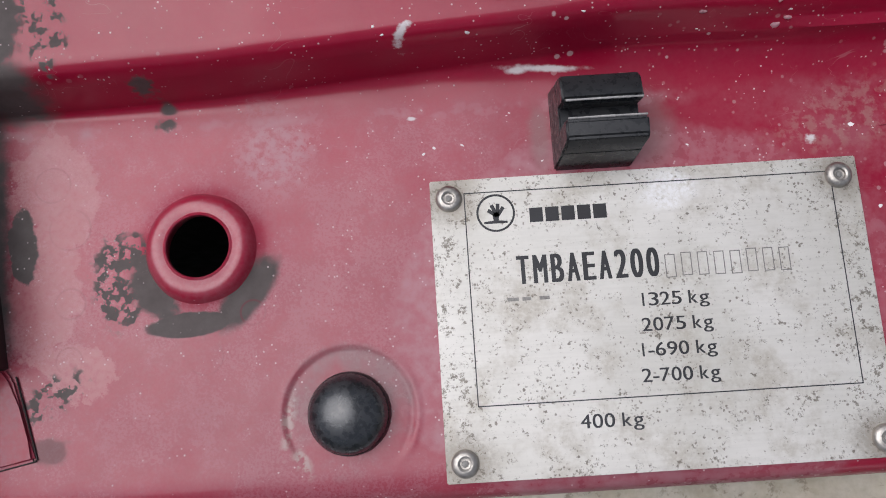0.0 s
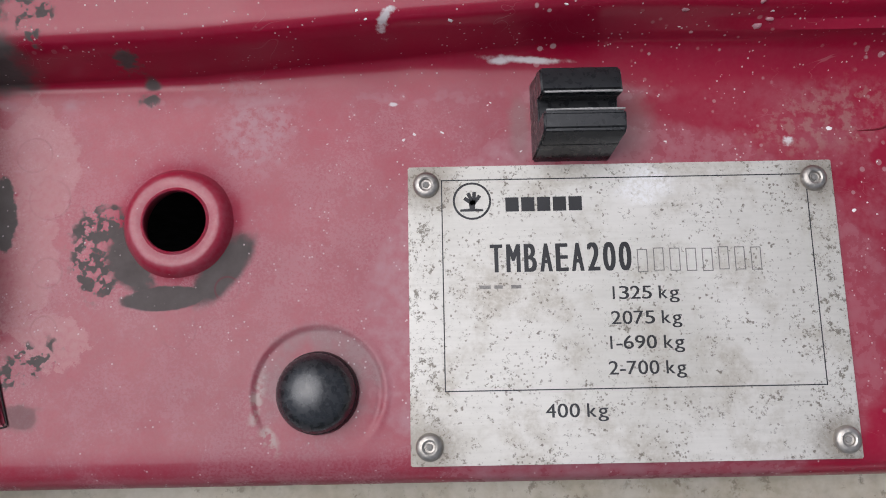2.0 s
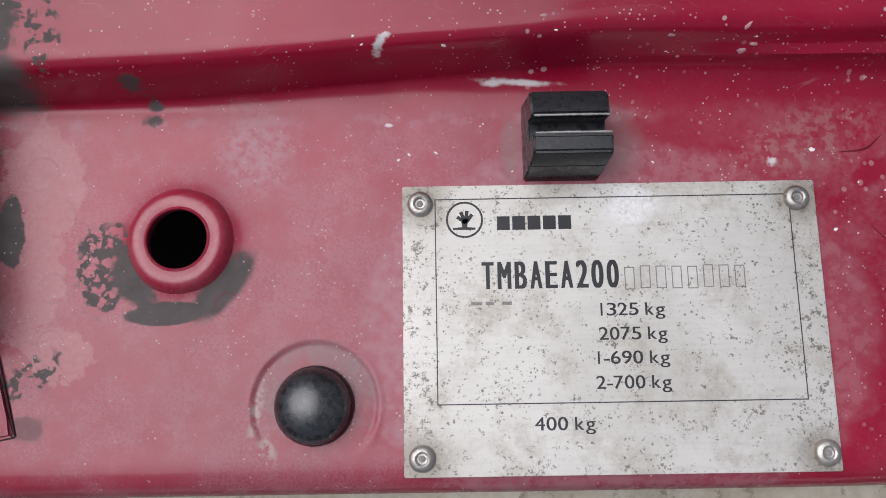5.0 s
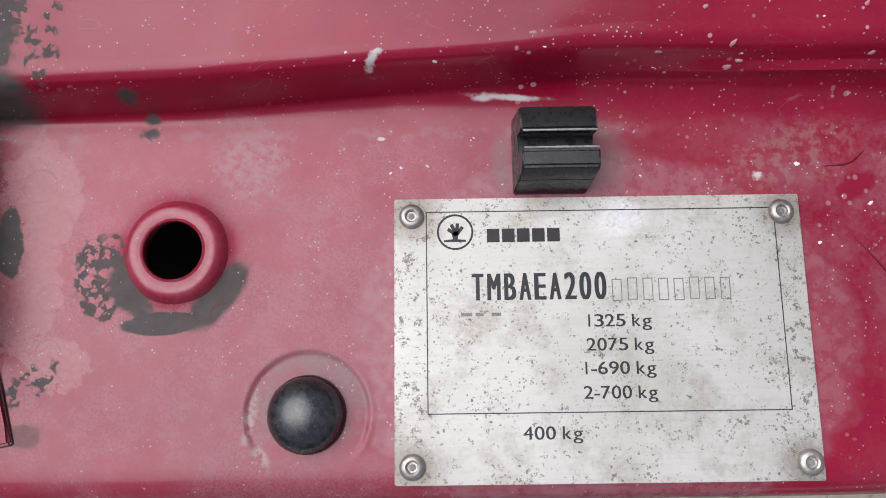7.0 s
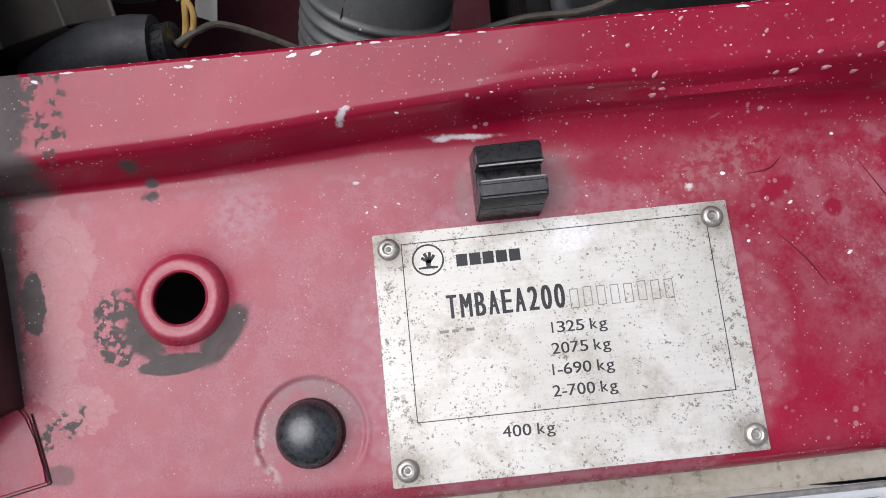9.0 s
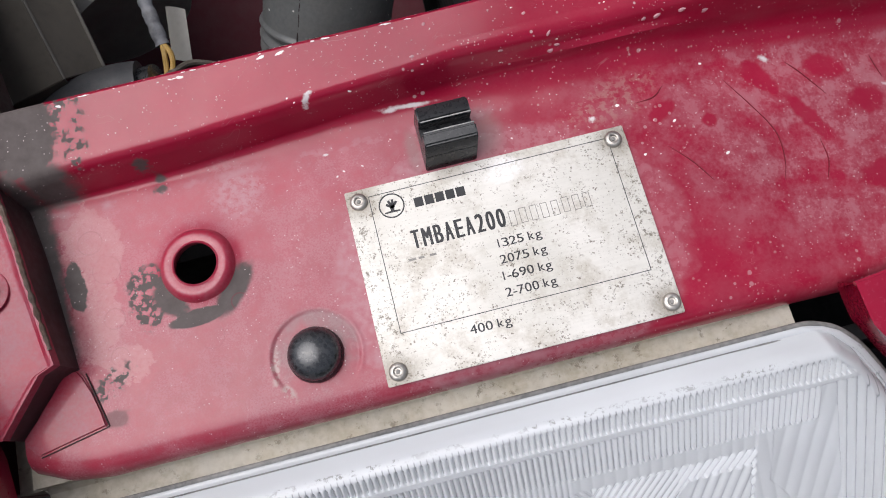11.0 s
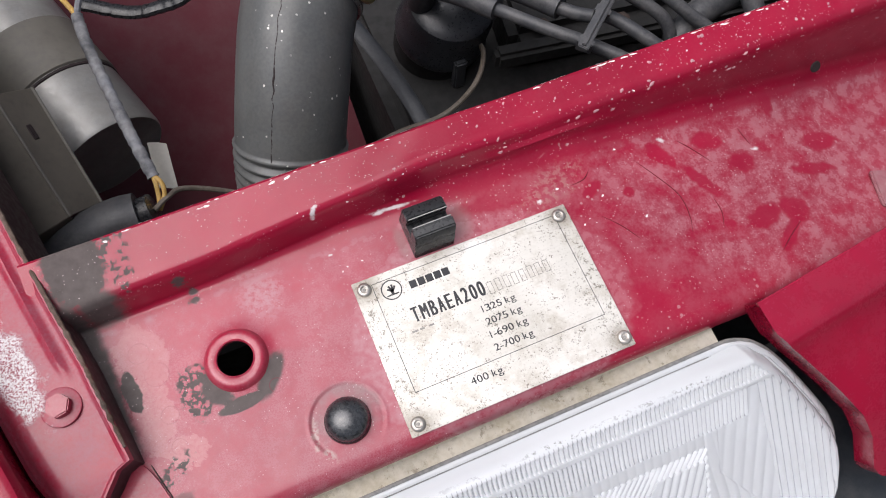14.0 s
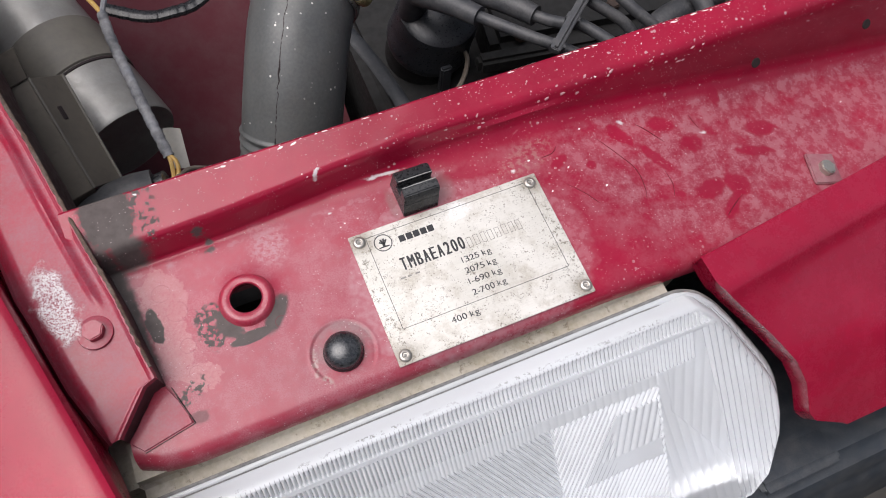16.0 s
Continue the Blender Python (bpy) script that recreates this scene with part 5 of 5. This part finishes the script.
# rubber connector boot
plug = thing("rubber_plug", (-0.105, 0.170, 0.64), "dusty dark rubber plug with a wire", "connector")
part("boot", bm_tube([(-0.132, 0.162, 0.668), (-0.115, 0.169, 0.674), (-0.098, 0.172, 0.676), (-0.086, 0.172, 0.676)], lambda t: 0.0165 - 0.003 * t, 20, 18), lead_rubber, plug)
part("collar", bm_tube([(-0.088, 0.172, 0.676), (-0.083, 0.172, 0.677), (-0.078, 0.172, 0.678)], 0.0095, 8, 18), rubber, plug)
part("wire", bm_tube([(-0.078, 0.172, 0.678), (-0.070, 0.178, 0.676), (-0.060, 0.184, 0.668), (-0.035, 0.180, 0.650), (0.0, 0.170, 0.62)], 0.0015, 40, 8), brown_wire, plug, "brown wire")
# taped harness
har = thing("wiring_harness", (-0.074, 0.190, 0.67), "grey taped wiring harness with yellow wire ends", "wiring")
part("sleeve", bm_tube([(-0.084, 0.298, 0.692), (-0.083, 0.275, 0.694), (-0.080, 0.246, 0.692), (-0.076, 0.212, 0.688), (-0.073, 0.190, 0.680)], lambda t: 0.0033 + 0.00018 * math.sin(t * 140) + 0.0006 * noise.noise(Vector((t * 22, 3, 1))), 90, 12, flat=0.75), tape, har, "grey taped sleeve")
part("wire", bm_tube([(-0.084, 0.298, 0.692), (-0.089, 0.312, 0.692), (-0.099, 0.335, 0.690), (-0.115, 0.40, 0.68)], 0.0016, 20, 8), yellow_wire, har, "yellow wire")
part("wire", bm_tube([(-0.084, 0.298, 0.692), (-0.078, 0.315, 0.692), (-0.074, 0.330, 0.690), (-0.072, 0.40, 0.68)], 0.0019, 20, 8), tape, har)
for k in (0, 1):
    part("wire", bm_tube([(-0.073, 0.191, 0.681), (-0.070 - 0.003 * k, 0.185, 0.680), (-0.071 - 0.003 * k, 0.179, 0.677), (-0.076, 0.173, 0.674)], 0.0013, 14, 8), yellow_wire, har, "yellow wire")
tg = bm_grid(10, 10, lambda s, t: (-0.073 + 0.0105 * s - 0.002 * t, 0.222 - 0.028 * t - 0.0072 * s, 0.664 + 0.004 * s - 0.004 * t + 0.001 * math.sin(3 * s)))
ex = bmesh.ops.extrude_face_region(tg, geom=tg.faces[:])
for v in ex["geom"]:
    if isinstance(v, bmesh.types.BMVert):
        v.co.z += 0.0004
single("paper_tag", tg, paper, "creased pale paper tag on the wiring harness", "tag")
# edge trim on the inner wing, wires and strap beside the distributor
single("edge_trim", bm_tube([(-0.090, 0.362, 0.63), (-0.064, 0.345, 0.63), (-0.046, 0.339, 0.633), (-0.022, 0.343, 0.633), (0.01, 0.365, 0.64)], lambda t: 0.0052 + 0.0008 * noise.noise(Vector((t * 30, 0, 3))), 60, 10, flat=0.6), rubber, "black rubber edge trim on the inner wing", "trim")
single("flat_strap", bm_tube([(0.078, 0.305, 0.60), (0.088, 0.262, 0.60), (0.095, 0.215, 0.598), (0.100, 0.165, 0.59)], 0.0058, 30, 10, flat=0.3), strap_mat, "flat blue-grey plastic strap", "strap")
single("thin_wire", bm_tube([(0.158, 0.262, 0.598), (0.155, 0.245, 0.60), (0.138, 0.224, 0.602), (0.108, 0.208, 0.606), (0.070, 0.204, 0.61), (0.03, 0.200, 0.60)], 0.0019, 60, 8), brown_wire, "thin brown wire beside the distributor", "cable")
# engine block with bosses and a pipe
eng = thing("engine_block", (0.33, 0.32, 0.315), "grimy dark engine block with bolted cover", "engine")
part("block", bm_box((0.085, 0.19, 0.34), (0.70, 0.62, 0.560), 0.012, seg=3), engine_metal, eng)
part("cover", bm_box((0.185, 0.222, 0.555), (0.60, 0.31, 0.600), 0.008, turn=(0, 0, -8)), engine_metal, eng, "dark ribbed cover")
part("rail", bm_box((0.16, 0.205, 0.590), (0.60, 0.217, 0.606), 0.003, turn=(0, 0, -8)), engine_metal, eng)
for x, y, z in ((0.205, 0.252, 0.600), (0.290, 0.255, 0.600), (0.262, 0.236, 0.600), (0.345, 0.235, 0.600), (0.112, 0.215, 0.560), (0.150, 0.222, 0.560)):
    part("bolt", bm_prism([(0.0058 * math.cos(radians(a)), 0.0058 * math.sin(radians(a))) for a in range(0, 360, 60)], (x, y, z - 0.0005), (1, 0, 0), (0, 1, 0), (0, 0, 1), 0.0055, 0.0008), rust, eng, "rusty brown bolt head")
pipe = thing("coolant_pipe", (0.33, 0.19, 0.62), "dark grey coolant pipe behind the panel", "pipe")
part("pipe", bm_tube([(0.255, 0.178, 0.650), (0.28, 0.190, 0.658), (0.32, 0.196, 0.660), (0.38, 0.205, 0.66), (0.5, 0.215, 0.65)], 0.0095, 40, 16), lead_rubber, pipe)
part("pipe", bm_tube([(0.262, 0.27, 0.665), (0.288, 0.228, 0.672), (0.302, 0.196, 0.676), (0.306, 0.165, 0.66), (0.305, 0.14, 0.62)], 0.0065, 40, 14), lead_rubber, pipe)
part("collar", bm_lathe([(0.0125, -0.006), (0.0135, -0.003), (0.0135, 0.003), (0.0125, 0.006)], (0.335, 0.1985, 0.660), (1, 0.15, 0), 20, (True, True)), dark_steel, pipe)
